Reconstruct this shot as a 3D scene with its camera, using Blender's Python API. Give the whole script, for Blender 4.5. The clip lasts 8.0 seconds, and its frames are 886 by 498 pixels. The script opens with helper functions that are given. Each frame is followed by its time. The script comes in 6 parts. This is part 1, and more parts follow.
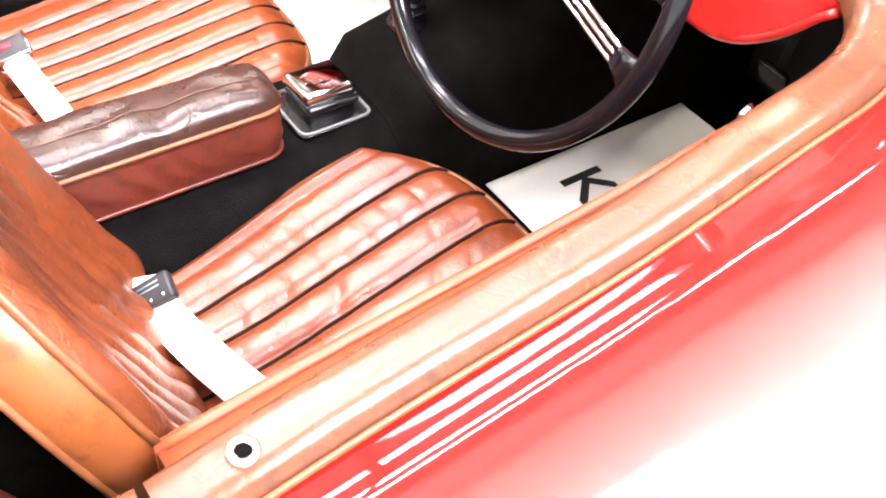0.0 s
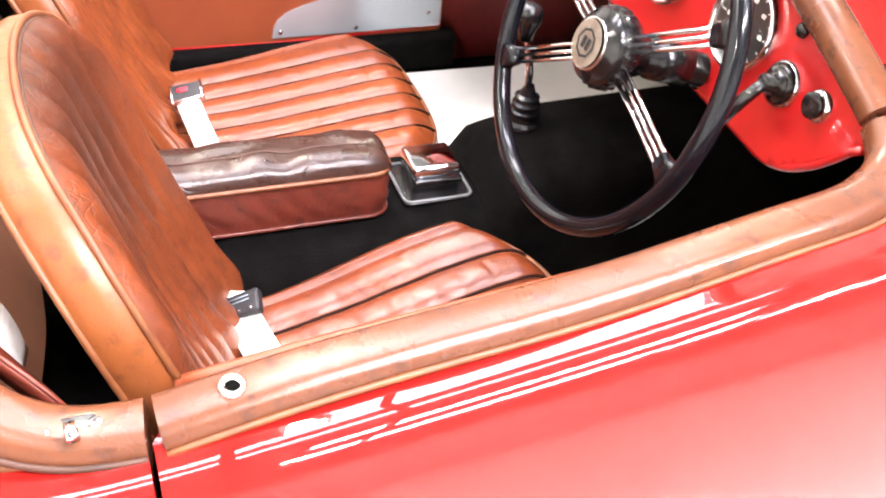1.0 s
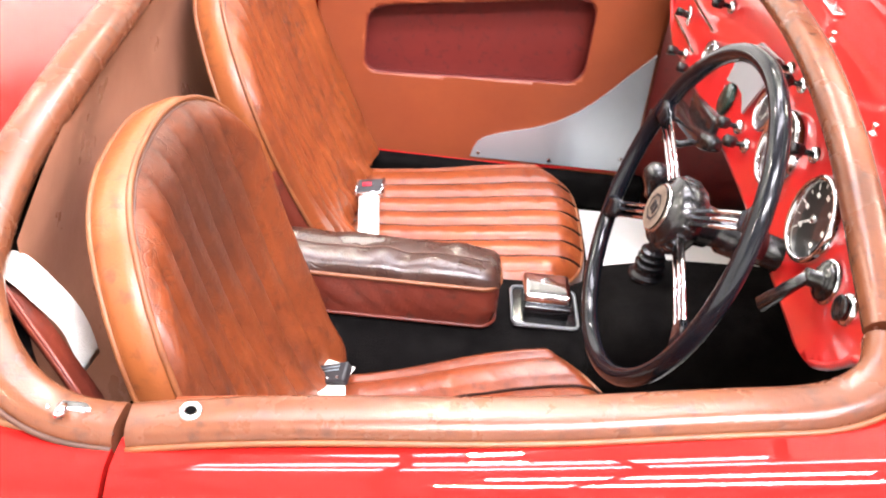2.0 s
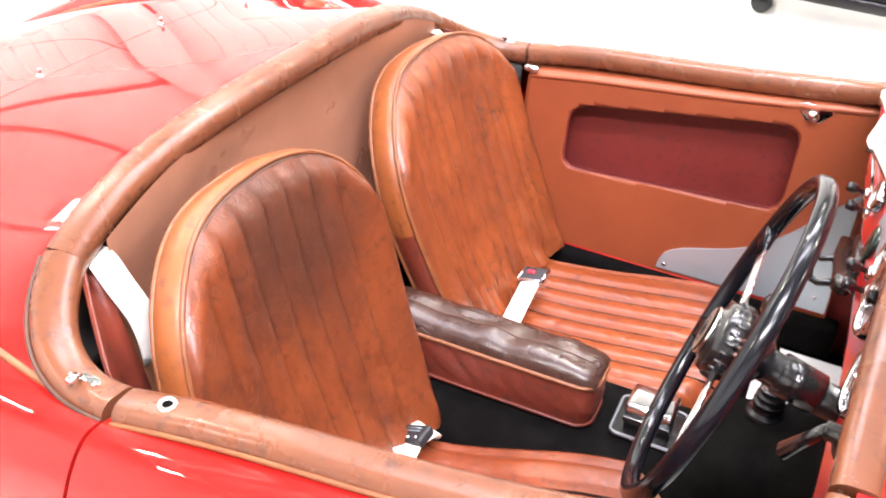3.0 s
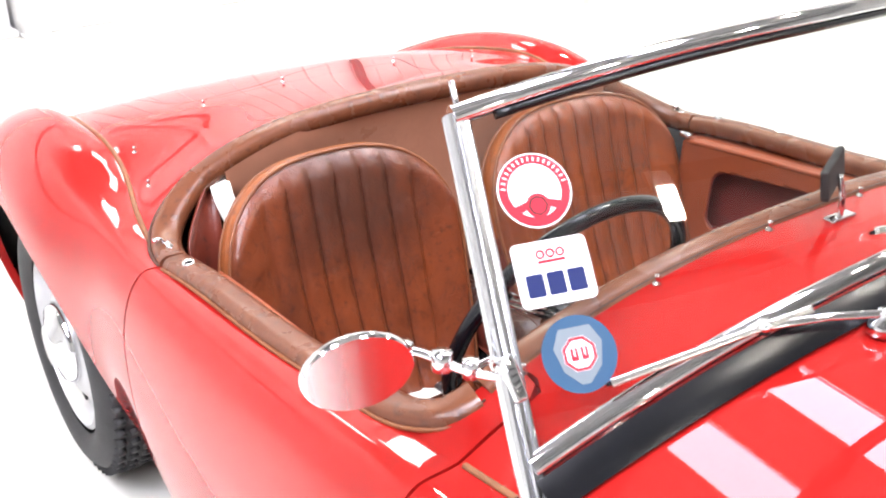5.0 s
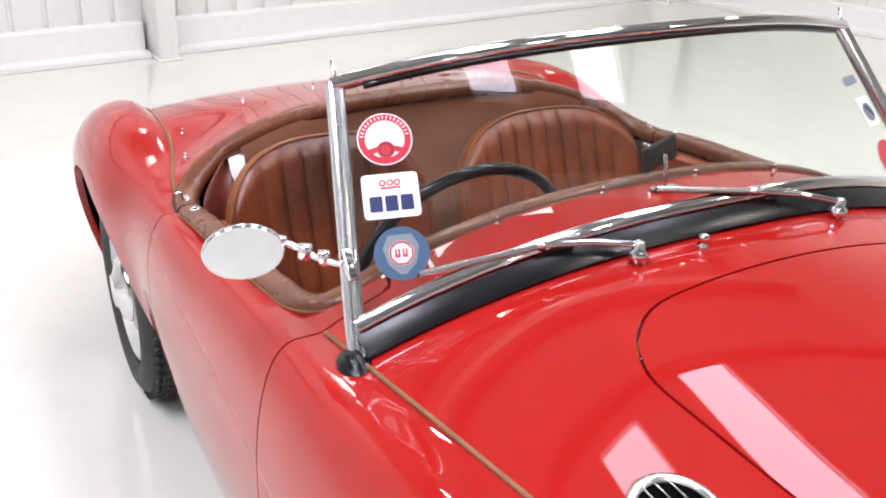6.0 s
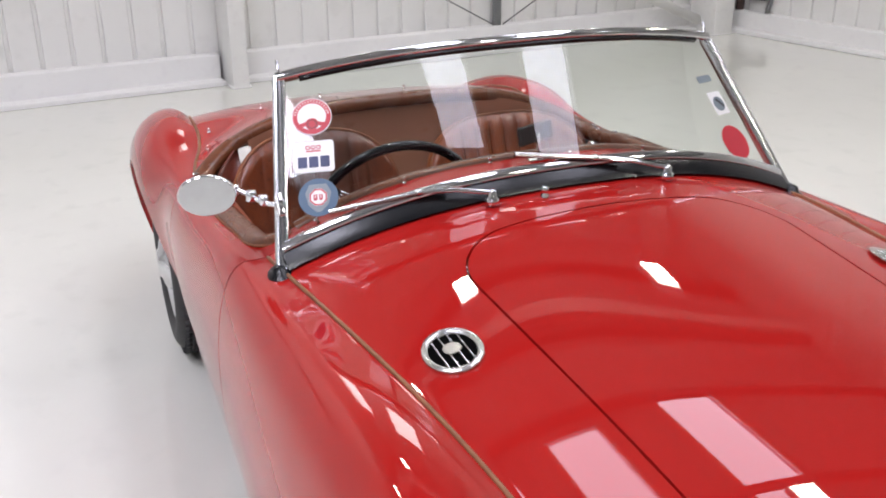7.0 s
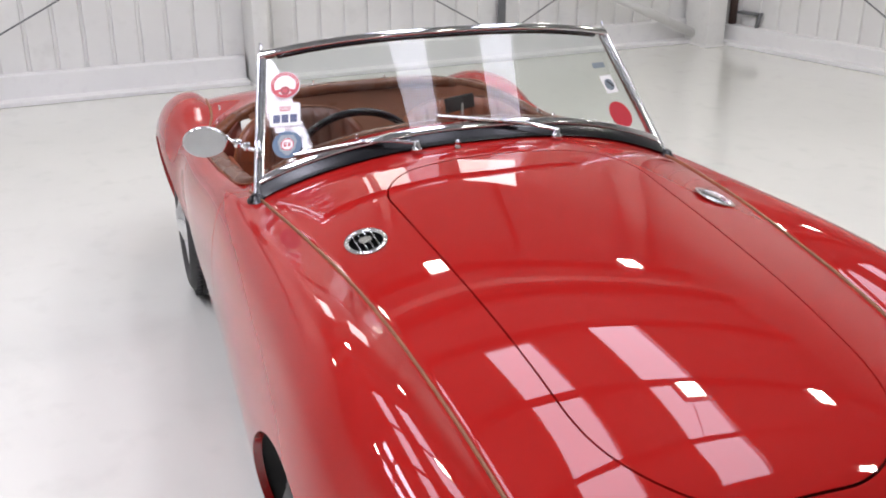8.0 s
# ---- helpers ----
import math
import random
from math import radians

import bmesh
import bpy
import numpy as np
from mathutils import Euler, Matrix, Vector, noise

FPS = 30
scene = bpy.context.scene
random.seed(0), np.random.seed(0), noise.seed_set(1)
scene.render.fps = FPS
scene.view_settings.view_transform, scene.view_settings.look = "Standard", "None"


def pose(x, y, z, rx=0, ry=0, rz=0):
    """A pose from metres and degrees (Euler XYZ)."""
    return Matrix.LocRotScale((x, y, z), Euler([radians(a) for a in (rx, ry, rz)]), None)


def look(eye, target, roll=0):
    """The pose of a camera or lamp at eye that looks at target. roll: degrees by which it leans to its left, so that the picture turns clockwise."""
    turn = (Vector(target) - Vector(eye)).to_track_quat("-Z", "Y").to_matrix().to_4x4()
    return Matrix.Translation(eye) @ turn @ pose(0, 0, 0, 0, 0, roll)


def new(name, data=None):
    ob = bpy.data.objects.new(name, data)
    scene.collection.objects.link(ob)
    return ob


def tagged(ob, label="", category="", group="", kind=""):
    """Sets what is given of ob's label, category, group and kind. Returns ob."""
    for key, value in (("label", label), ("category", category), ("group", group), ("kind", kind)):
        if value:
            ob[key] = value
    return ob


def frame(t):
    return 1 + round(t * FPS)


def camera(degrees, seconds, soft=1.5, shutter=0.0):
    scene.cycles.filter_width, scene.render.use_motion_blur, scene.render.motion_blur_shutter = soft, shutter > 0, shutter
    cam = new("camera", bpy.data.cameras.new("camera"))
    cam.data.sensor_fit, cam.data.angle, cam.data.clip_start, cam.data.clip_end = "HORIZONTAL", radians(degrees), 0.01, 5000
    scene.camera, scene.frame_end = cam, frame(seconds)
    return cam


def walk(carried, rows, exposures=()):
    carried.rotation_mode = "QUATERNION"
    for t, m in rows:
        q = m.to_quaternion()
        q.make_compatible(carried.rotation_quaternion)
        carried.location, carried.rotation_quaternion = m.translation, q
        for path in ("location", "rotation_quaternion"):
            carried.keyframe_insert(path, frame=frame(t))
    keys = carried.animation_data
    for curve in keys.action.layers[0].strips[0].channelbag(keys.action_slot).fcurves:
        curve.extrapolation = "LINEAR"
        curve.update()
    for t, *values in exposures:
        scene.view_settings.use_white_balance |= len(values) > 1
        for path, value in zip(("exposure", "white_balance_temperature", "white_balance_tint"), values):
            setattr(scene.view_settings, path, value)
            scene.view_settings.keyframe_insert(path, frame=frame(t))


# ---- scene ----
cam = camera(48.0, 8.0, soft=1.9, shutter=0.2)
PATH = [
    (0, (0.465, -0.942, 1.328), (1.351, 0.126, -0.112), 7.0),
    (0.5, (0.464, -1.023, 1.36), (1.268, 0.171, -0.028), 8.2),
    (1, (0.504, -1.127, 1.369), (1.163, 0.26, 0.087), 8.2),
    (1.5, (0.586, -1.216, 1.42), (1.028, 0.308, 0.203), 9.2),
    (2, (0.753, -1.271, 1.465), (0.843, 0.362, 0.313), 7.8),
    (2.2, (0.828, -1.277, 1.48), (0.764, 0.372, 0.351), 7.2),
    (3.3, (1.219, -1.233, 1.517), (0.428, 0.292, 0.494), 5.0),
    (3.5, (1.309, -1.214, 1.536), (0.401, 0.245, 0.513), 4.1),
    (4, (1.517, -1.185, 1.546), (0.375, 0.127, 0.559), 2.2),
    (4.2, (1.59, -1.176, 1.543), (0.377, 0.086, 0.574), 2.1),
    (5.3, (2.11, -1.113, 1.615), (0.626, -0.142, 0.691), 1.7),
    (5.5, (2.222, -1.09, 1.626), (0.698, -0.17, 0.714), 1.7),
    (6, (2.525, -1.069, 1.651), (0.928, -0.227, 0.79), 1.6),
    (6.5, (2.837, -1.023, 1.687), (1.178, -0.269, 0.862), 0.7),
    (7, (3.184, -0.974, 1.722), (1.478, -0.299, 0.926), -0.3),
    (7.5, (3.557, -0.961, 1.76), (1.824, -0.334, 0.982), -0.5),
    (8, (3.914, -0.977, 1.79), (2.172, -0.363, 1.022), 0.1),
]

# exposure: the phone starts bright over the dark cockpit and settles as the white hall comes in
EXPOSURES = [(0.0, 2.08, 7500, 10), (1.0, 1.74, 7500, 10), (2.2, 1.68, 7450, 10), (3.5, 1.48, 7250, 10), (4.2, 1.36, 7150, 10), (5.3, 0.5, 7000, 10), (6.0, -0.04, 7000, 10), (7.0, -0.56, 6950, 10), (7.5, -0.64, 6930, 10), (8.0, -0.57, 6920, 10)]
walk(cam, [(t, look(eye, target, roll)) for t, eye, target, roll in PATH], EXPOSURES)

# ---------------------------------------------------------------- world and light
world = bpy.data.worlds.new("hall_sky")
scene.world = world
world.use_nodes = True
wn = world.node_tree.nodes
sky = wn.new("ShaderNodeTexSky")
sky.sky_type, sky.sun_disc = "NISHITA", False
sky.sun_elevation, sky.sun_rotation = radians(48), radians(120)
world.node_tree.links.new(sky.outputs[0], wn["Background"].inputs[0])
wn["Background"].inputs[1].default_value = 0.1

# skylight strips in the roof: (x0, x1, y0, y1); the daylight through them is an area lamp in each opening
ROOF = 5.2
SKYLIGHTS = [(0.6, 5.25, -4.5, -3.78), (0.6, 3.0, -2.6, -1.88), (-1.2, 3.0, 0.32, 0.97), (-1.4, 3.0, 1.88, 2.62)]
SKY_POWER = 66
for i, (x0, x1, y0, y1) in enumerate(SKYLIGHTS):
    lamp = bpy.data.lights.new("skylight_daylight", "AREA")
    lamp.shape, lamp.size, lamp.size_y, lamp.energy, lamp.color = "RECTANGLE", x1 - x0, y1 - y0, SKY_POWER * (x1 - x0) * (y1 - y0) * (1.7 if y1 < 0 else 0.55), (0.775, 0.795, 1.0)
    ob = new("skylight_daylight", lamp)
    ob.matrix_world = pose((x0 + x1) / 2, (y0 + y1) / 2, ROOF + 0.06)
PURLINS = (-3.4, -2.5, -1.4, 0.05, 1.1, 3.0, 4.3, 5.25, 6.1, 7.2, 8.3, 9.4)
BEAMS = (-2.65, 3.55, 7.8)
# the lamps at negative y are added: that side of the hall is unseen
LAMPS = [(-2.65, 0.5), (-2.65, 3.35), (0.6, 2.05), (0.6, 4.0), (-2.65, -3.0), (0.6, -3.4), (4.05, 1.43), (3.5, 3.6), (3.6, -3.4), (7.8, 0.5)]
# translucent panels high in the end wall: (y0, y1), z0, z1
WALL_LIGHTS, WALL_LIGHT_Z = [(0.1, 0.85), (1.75, 2.55)], (3.6, 4.15)
for y0, y1 in WALL_LIGHTS:
    lamp = bpy.data.lights.new("wall_panel_daylight", "AREA")
    lamp.shape, lamp.size, lamp.size_y, lamp.energy, lamp.color = "RECTANGLE", WALL_LIGHT_Z[1] - WALL_LIGHT_Z[0], y1 - y0, 14, (0.93, 0.95, 1.0)
    ob = new("wall_panel_daylight", lamp)
    ob.matrix_world = pose(-3.77, (y0 + y1) / 2, sum(WALL_LIGHT_Z) / 2, 0, -90, 0)
LAMP_Z, LAMP_POWER = 4.5, 28
for x, y in LAMPS:
    lamp = bpy.data.lights.new("lamp_light", "AREA")
    lamp.shape, lamp.size, lamp.energy, lamp.color = "SQUARE", 0.24, LAMP_POWER, (1.0, 0.98, 0.95)
    ob = new("lamp_light", lamp)
    ob.matrix_world = pose(x, y, LAMP_Z - 0.012)

# ---------------------------------------------------------------- materials
def material(name, color, rough=0.5, metal=0.0, coat=0.0, coat_rough=0.03, vary=None, scale=6.0, fine=None, bump=0.0,
             bump_scale=120.0, rough_vary=0.0, spec=0.5, sheen=0.0):
    """Principled surface: colour, a second colour mixed in by large and fine noise, and relief."""
    m = bpy.data.materials.new(name)
    m.use_nodes = True
    nt = m.node_tree
    n, l = nt.nodes, nt.links
    b = n["Principled BSDF"]
    b.inputs["Base Color"].default_value = (*color, 1)
    b.inputs["Roughness"].default_value = rough
    b.inputs["Metallic"].default_value = metal
    b.inputs["Coat Weight"].default_value = coat
    b.inputs["Coat Roughness"].default_value = coat_rough
    b.inputs["Specular IOR Level"].default_value = spec
    b.inputs["Sheen Weight"].default_value = sheen
    tc = n.new("ShaderNodeTexCoord")
    if vary:
        big = n.new("ShaderNodeTexNoise")
        big.inputs["Scale"].default_value = scale
        big.inputs["Detail"].default_value = 6
        big.inputs["Roughness"].default_value = 0.62
        l.new(tc.outputs["Object"], big.inputs["Vector"])
        ramp = n.new("ShaderNodeValToRGB")
        ramp.color_ramp.elements[0].position, ramp.color_ramp.elements[1].position = 0.36, 0.66
        ramp.color_ramp.elements[0].color, ramp.color_ramp.elements[1].color = (*color, 1), (*vary, 1)
        l.new(big.outputs["Fac"], ramp.inputs["Fac"])
        out = ramp.outputs["Color"]
        if fine:
            sm = n.new("ShaderNodeTexNoise")
            sm.inputs["Scale"].default_value = scale * 9
            sm.inputs["Detail"].default_value = 4
            l.new(tc.outputs["Object"], sm.inputs["Vector"])
            r2 = n.new("ShaderNodeValToRGB")
            r2.color_ramp.elements[0].position, r2.color_ramp.elements[1].position = 0.55, 0.72
            l.new(sm.outputs["Fac"], r2.inputs["Fac"])
            mix = n.new("ShaderNodeMix")
            mix.data_type = "RGBA"
            l.new(r2.outputs["Color"], mix.inputs[0])
            l.new(out, mix.inputs[6])
            mix.inputs[7].default_value = (*fine, 1)
            out = mix.outputs[2]
        l.new(out, b.inputs["Base Color"])
        if rough_vary:
            mr = n.new("ShaderNodeMapRange")
            mr.inputs["To Min"].default_value, mr.inputs["To Max"].default_value = rough - rough_vary, rough + rough_vary
            l.new(big.outputs["Fac"], mr.inputs["Value"])
            l.new(mr.outputs["Result"], b.inputs["Roughness"])
    if bump:
        no = n.new("ShaderNodeTexNoise")
        no.inputs["Scale"].default_value = bump_scale
        no.inputs["Detail"].default_value = 5
        l.new(tc.outputs["Object"], no.inputs["Vector"])
        bp = n.new("ShaderNodeBump")
        bp.inputs["Strength"].default_value = min(1.0, bump)
        bp.inputs["Distance"].default_value = 0.004
        l.new(no.outputs["Fac"], bp.inputs["Height"])
        l.new(bp.outputs["Normal"], b.inputs["Normal"])
    return m


def leather(name, base, worn, dark, rough=0.36, crease=0.5):
    """Old leather: patchy tan, dark rubbed patches, fine creases and grain in relief."""
    m = material(name, base, rough, vary=worn, scale=7.0, fine=dark, rough_vary=0.1)
    n, l = m.node_tree.nodes, m.node_tree.links
    b = n["Principled BSDF"]
    tc = n.new("ShaderNodeTexCoord")
    w = n.new("ShaderNodeTexNoise")
    w.inputs["Scale"].default_value, w.inputs["Detail"].default_value, w.inputs["Distortion"].default_value = 20, 4, 0.3
    v = n.new("ShaderNodeTexVoronoi")
    v.feature = "DISTANCE_TO_EDGE"
    v.inputs["Scale"].default_value = 30
    mx = n.new("ShaderNodeMix")
    mx.data_type = "VECTOR"
    mx.inputs[0].default_value = 0.12
    l.new(tc.outputs["Object"], w.inputs["Vector"])
    l.new(tc.outputs["Object"], mx.inputs[4])
    l.new(w.outputs["Color"], mx.inputs[5])
    l.new(mx.outputs[1], v.inputs["Vector"])
    cl = n.new("ShaderNodeMapRange")
    cl.inputs["From Max"].default_value = 0.12
    l.new(v.outputs["Distance"], cl.inputs["Value"])
    g = n.new("ShaderNodeTexNoise")
    g.inputs["Scale"].default_value, g.inputs["Detail"].default_value = 420, 2
    l.new(tc.outputs["Object"], g.inputs["Vector"])
    b1 = n.new("ShaderNodeBump")
    b1.inputs["Strength"].default_value, b1.inputs["Distance"].default_value = crease * 0.3, 0.0012
    l.new(cl.outputs["Result"], b1.inputs["Height"])
    b2 = n.new("ShaderNodeBump")
    b2.inputs["Strength"].default_value, b2.inputs["Distance"].default_value = crease * 0.3, 0.005
    l.new(w.outputs["Fac"], b2.inputs["Height"])
    l.new(b1.outputs["Normal"], b2.inputs["Normal"])
    b3 = n.new("ShaderNodeBump")
    b3.inputs["Strength"].default_value, b3.inputs["Distance"].default_value = 0.12, 0.001
    l.new(g.outputs["Fac"], b3.inputs["Height"])
    l.new(b2.outputs["Normal"], b3.inputs["Normal"])
    l.new(b3.outputs["Normal"], b.inputs["Normal"])
    return m


def add_smudges(m, color, scale, amount):
    """Long dark rubbed smudges, running up the channels, laid over the colour a material already has."""
    nt = m.node_tree
    n, l = nt.nodes, nt.links
    b = n["Principled BSDF"]
    old = b.inputs["Base Color"].links[0].from_socket
    tc, mp, no, rp, mx, ml = (n.new(k) for k in ("ShaderNodeTexCoord", "ShaderNodeMapping", "ShaderNodeTexNoise", "ShaderNodeValToRGB", "ShaderNodeMix", "ShaderNodeMath"))
    mp.inputs["Scale"].default_value = (1.0, 2.0, 1.2)
    no.inputs["Scale"].default_value, no.inputs["Detail"].default_value, no.inputs["Roughness"].default_value, no.inputs["Distortion"].default_value = scale, 7, 0.66, 0.5
    rp.color_ramp.elements[0].position, rp.color_ramp.elements[1].position = 0.45, 0.72
    ml.operation = "MULTIPLY"
    ml.inputs[1].default_value = amount
    mx.data_type = "RGBA"
    mx.inputs[7].default_value = (*color, 1)
    l.new(tc.outputs["Object"], mp.inputs["Vector"])
    l.new(mp.outputs[0], no.inputs["Vector"])
    l.new(no.outputs["Fac"], rp.inputs["Fac"])
    l.new(rp.outputs["Color"], ml.inputs[0])
    l.new(ml.outputs[0], mx.inputs[0])
    l.new(old, mx.inputs[6])
    l.new(mx.outputs[2], b.inputs["Base Color"])


def add_cracks(m, color, scale, amount, mapping=(1.0, 1.0, 1.0)):
    """Patches of fine dark cracks in dried leather, sunk a little into the surface."""
    nt = m.node_tree
    n, l = nt.nodes, nt.links
    b = n["Principled BSDF"]
    old, old_n = b.inputs["Base Color"].links[0].from_socket, b.inputs["Normal"].links[0].from_socket
    tc, mp, wob, add, vo, rp, pt, pr, ml, mx, bu = (n.new(k) for k in ("ShaderNodeTexCoord", "ShaderNodeMapping", "ShaderNodeTexNoise", "ShaderNodeMix", "ShaderNodeTexVoronoi", "ShaderNodeMapRange", "ShaderNodeTexNoise", "ShaderNodeMapRange", "ShaderNodeMath", "ShaderNodeMix", "ShaderNodeBump"))
    mp.inputs["Scale"].default_value = mapping
    wob.inputs["Scale"].default_value, wob.inputs["Detail"].default_value = 14, 4
    add.data_type = "VECTOR"
    add.inputs[0].default_value = 0.1
    vo.feature = "DISTANCE_TO_EDGE"
    vo.inputs["Scale"].default_value = scale
    rp.inputs["From Max"].default_value, rp.inputs["To Min"].default_value, rp.inputs["To Max"].default_value = 0.05, 1.0, 0.0
    pt.inputs["Scale"].default_value, pt.inputs["Detail"].default_value = 9, 3
    pr.inputs["From Min"].default_value, pr.inputs["From Max"].default_value, pr.inputs["To Max"].default_value = 0.47, 0.62, amount
    ml.operation = "MULTIPLY"
    mx.data_type = "RGBA"
    mx.inputs[7].default_value = (*color, 1)
    bu.invert = True
    bu.inputs["Strength"].default_value, bu.inputs["Distance"].default_value = 0.5, 0.002
    l.new(tc.outputs["Object"], mp.inputs["Vector"])
    l.new(mp.outputs[0], wob.inputs["Vector"])
    l.new(mp.outputs[0], add.inputs[4])
    l.new(wob.outputs["Color"], add.inputs[5])
    l.new(add.outputs[1], vo.inputs["Vector"])
    l.new(vo.outputs["Distance"], rp.inputs["Value"])
    l.new(tc.outputs["Object"], pt.inputs["Vector"])
    l.new(pt.outputs["Fac"], pr.inputs["Value"])
    l.new(rp.outputs["Result"], ml.inputs[0])
    l.new(pr.outputs["Result"], ml.inputs[1])
    l.new(ml.outputs[0], mx.inputs[0])
    l.new(old, mx.inputs[6])
    l.new(mx.outputs[2], b.inputs["Base Color"])
    l.new(ml.outputs[0], bu.inputs["Height"])
    l.new(old_n, bu.inputs["Normal"])
    l.new(bu.outputs["Normal"], b.inputs["Normal"])


def add_stain(m, color, at, radius, amount):
    """One old ragged stain on the leather, where a back has rubbed it."""
    nt = m.node_tree
    n, l = nt.nodes, nt.links
    b = n["Principled BSDF"]
    old = b.inputs["Base Color"].links[0].from_socket
    tc, no, mad, ds, rp, mx = (n.new(k) for k in ("ShaderNodeTexCoord", "ShaderNodeTexNoise", "ShaderNodeVectorMath", "ShaderNodeVectorMath", "ShaderNodeMapRange", "ShaderNodeMix"))
    no.inputs["Scale"].default_value, no.inputs["Detail"].default_value, no.inputs["Roughness"].default_value = 9, 6, 0.7
    mad.operation, ds.operation = "MULTIPLY_ADD", "DISTANCE"
    mad.inputs[1].default_value = (0.26, 0.26, 0.26)
    ds.inputs[1].default_value = Vector(at) + Vector((0.13, 0.13, 0.13))
    rp.inputs["From Min"].default_value, rp.inputs["From Max"].default_value = radius * 0.35, radius
    rp.inputs["To Min"].default_value, rp.inputs["To Max"].default_value = amount, 0.0
    mx.data_type = "RGBA"
    mx.inputs[7].default_value = (*color, 1)
    l.new(tc.outputs["Object"], no.inputs["Vector"])
    l.new(no.outputs["Color"], mad.inputs[0])
    l.new(tc.outputs["Object"], mad.inputs[2])
    l.new(mad.outputs[0], ds.inputs[0])
    l.new(ds.outputs["Value"], rp.inputs["Value"])
    l.new(rp.outputs["Result"], mx.inputs[0])
    l.new(old, mx.inputs[6])
    l.new(mx.outputs[2], b.inputs["Base Color"])


def glass_material(name, tint=(0.93, 0.96, 0.95), rough=0.0, ior=1.52):
    m = bpy.data.materials.new(name)
    m.use_nodes = True
    n, l = m.node_tree.nodes, m.node_tree.links
    n.remove(n["Principled BSDF"])
    tr, gl, fr, mx = n.new("ShaderNodeBsdfTransparent"), n.new("ShaderNodeBsdfGlossy"), n.new("ShaderNodeFresnel"), n.new("ShaderNodeMixShader")
    tr.inputs[0].default_value = (*tint, 1)
    gl.inputs["Roughness"].default_value = rough
    fr.inputs["IOR"].default_value = ior
    l.new(fr.outputs[0], mx.inputs[0])
    l.new(tr.outputs[0], mx.inputs[1])
    l.new(gl.outputs[0], mx.inputs[2])
    l.new(mx.outputs[0], n["Material Output"].inputs[0])
    return m


def emitter(name, color, strength):
    m = bpy.data.materials.new(name)
    m.use_nodes = True
    b = m.node_tree.nodes["Principled BSDF"]
    b.inputs["Base Color"].default_value = (*color, 1)
    b.inputs["Emission Color"].default_value = (*color, 1)
    b.inputs["Emission Strength"].default_value = strength
    return m


M_PAINT = material("red_car_paint", (0.365, 0.0125, 0.0108), 0.5, coat=1.0, coat_rough=0.012, vary=(0.34, 0.0112, 0.0098), scale=3.0, spec=0.0)
M_PAINT.node_tree.nodes["Principled BSDF"].inputs["Coat IOR"].default_value = 1.5
M_DASH = material("red_dash_paint", (0.56, 0.014, 0.016), 0.3, coat=1.0, coat_rough=0.04, vary=(0.5, 0.012, 0.014), scale=9)
M_CHROME = material("chrome", (0.78, 0.79, 0.8), 0.06, metal=1.0, vary=(0.72, 0.72, 0.73), scale=30, rough_vary=0.03)
M_CHROME_OLD = material("worn_chrome", (0.74, 0.74, 0.73), 0.2, metal=1.0, vary=(0.6, 0.59, 0.57), scale=40, rough_vary=0.08)
M_PILLAR = material("bright_pillar_metal", (0.7, 0.715, 0.73), 0.17, metal=1.0, vary=(0.62, 0.635, 0.65), scale=30, rough_vary=0.05)
M_SILVER = material("silver_wheel_paint", (0.6, 0.61, 0.62), 0.35, metal=0.6, vary=(0.5, 0.5, 0.5), scale=8)
M_RUBBER = material("black_rubber", (0.004, 0.0045, 0.006), 0.24, vary=(0.008, 0.009, 0.011), scale=14, bump=0.06, bump_scale=160, rough_vary=0.06, spec=0.4)
M_TYRE = material("tyre_rubber", (0.018, 0.018, 0.019), 0.6, vary=(0.03, 0.03, 0.031), scale=12, bump=0.2, bump_scale=150)
M_CARPET = material("black_carpet", (0.004, 0.0036, 0.0036), 0.95, vary=(0.0075, 0.007, 0.0068), scale=30, bump=0.9, bump_scale=500, spec=0.03)
M_DARK = material("dark_underbody", (0.012, 0.012, 0.012), 0.8, vary=(0.02, 0.02, 0.02), scale=5)
M_SEAT = leather("tan_seat_leather", (0.24, 0.057, 0.017), (0.17, 0.037, 0.012), (0.14, 0.032, 0.012), 0.34, 0.5)
add_smudges(M_SEAT, (0.06, 0.019, 0.012), 3.4, 0.42)
add_cracks(M_SEAT, (0.045, 0.016, 0.01), 34, 0.75, (1.0, 1.0, 0.6))
M_SEAT_WORN = leather("worn_brown_seat_leather", (0.18, 0.0415, 0.0138), (0.125, 0.0285, 0.0105), (0.095, 0.023, 0.0105), 0.31, 0.95)
add_smudges(M_SEAT_WORN, (0.05, 0.017, 0.011), 3.4, 0.66)
add_stain(M_SEAT_WORN, (0.055, 0.021, 0.013), (0.47, -0.27, 0.8), 0.19, 0.75)
add_cracks(M_SEAT_WORN, (0.05, 0.018, 0.011), 30, 0.35, (1.0, 1.0, 0.7))
M_SEAT_RED = leather("red_tan_seat_leather", (0.215, 0.046, 0.015), (0.165, 0.034, 0.012), (0.12, 0.026, 0.012), 0.3, 0.6)
add_smudges(M_SEAT_RED, (0.07, 0.02, 0.014), 7.0, 0.5)
M_SEAT_ORANGE = leather("orange_tan_seat_leather", (0.27, 0.06, 0.017), (0.21, 0.044, 0.014), (0.16, 0.034, 0.013), 0.32, 0.5)
add_smudges(M_SEAT_ORANGE, (0.08, 0.02, 0.013), 7.0, 0.4)
M_SEAT_EDGE = leather("light_tan_leather", (0.28, 0.082, 0.024), (0.22, 0.06, 0.018), (0.15, 0.042, 0.015), 0.38, 0.35)
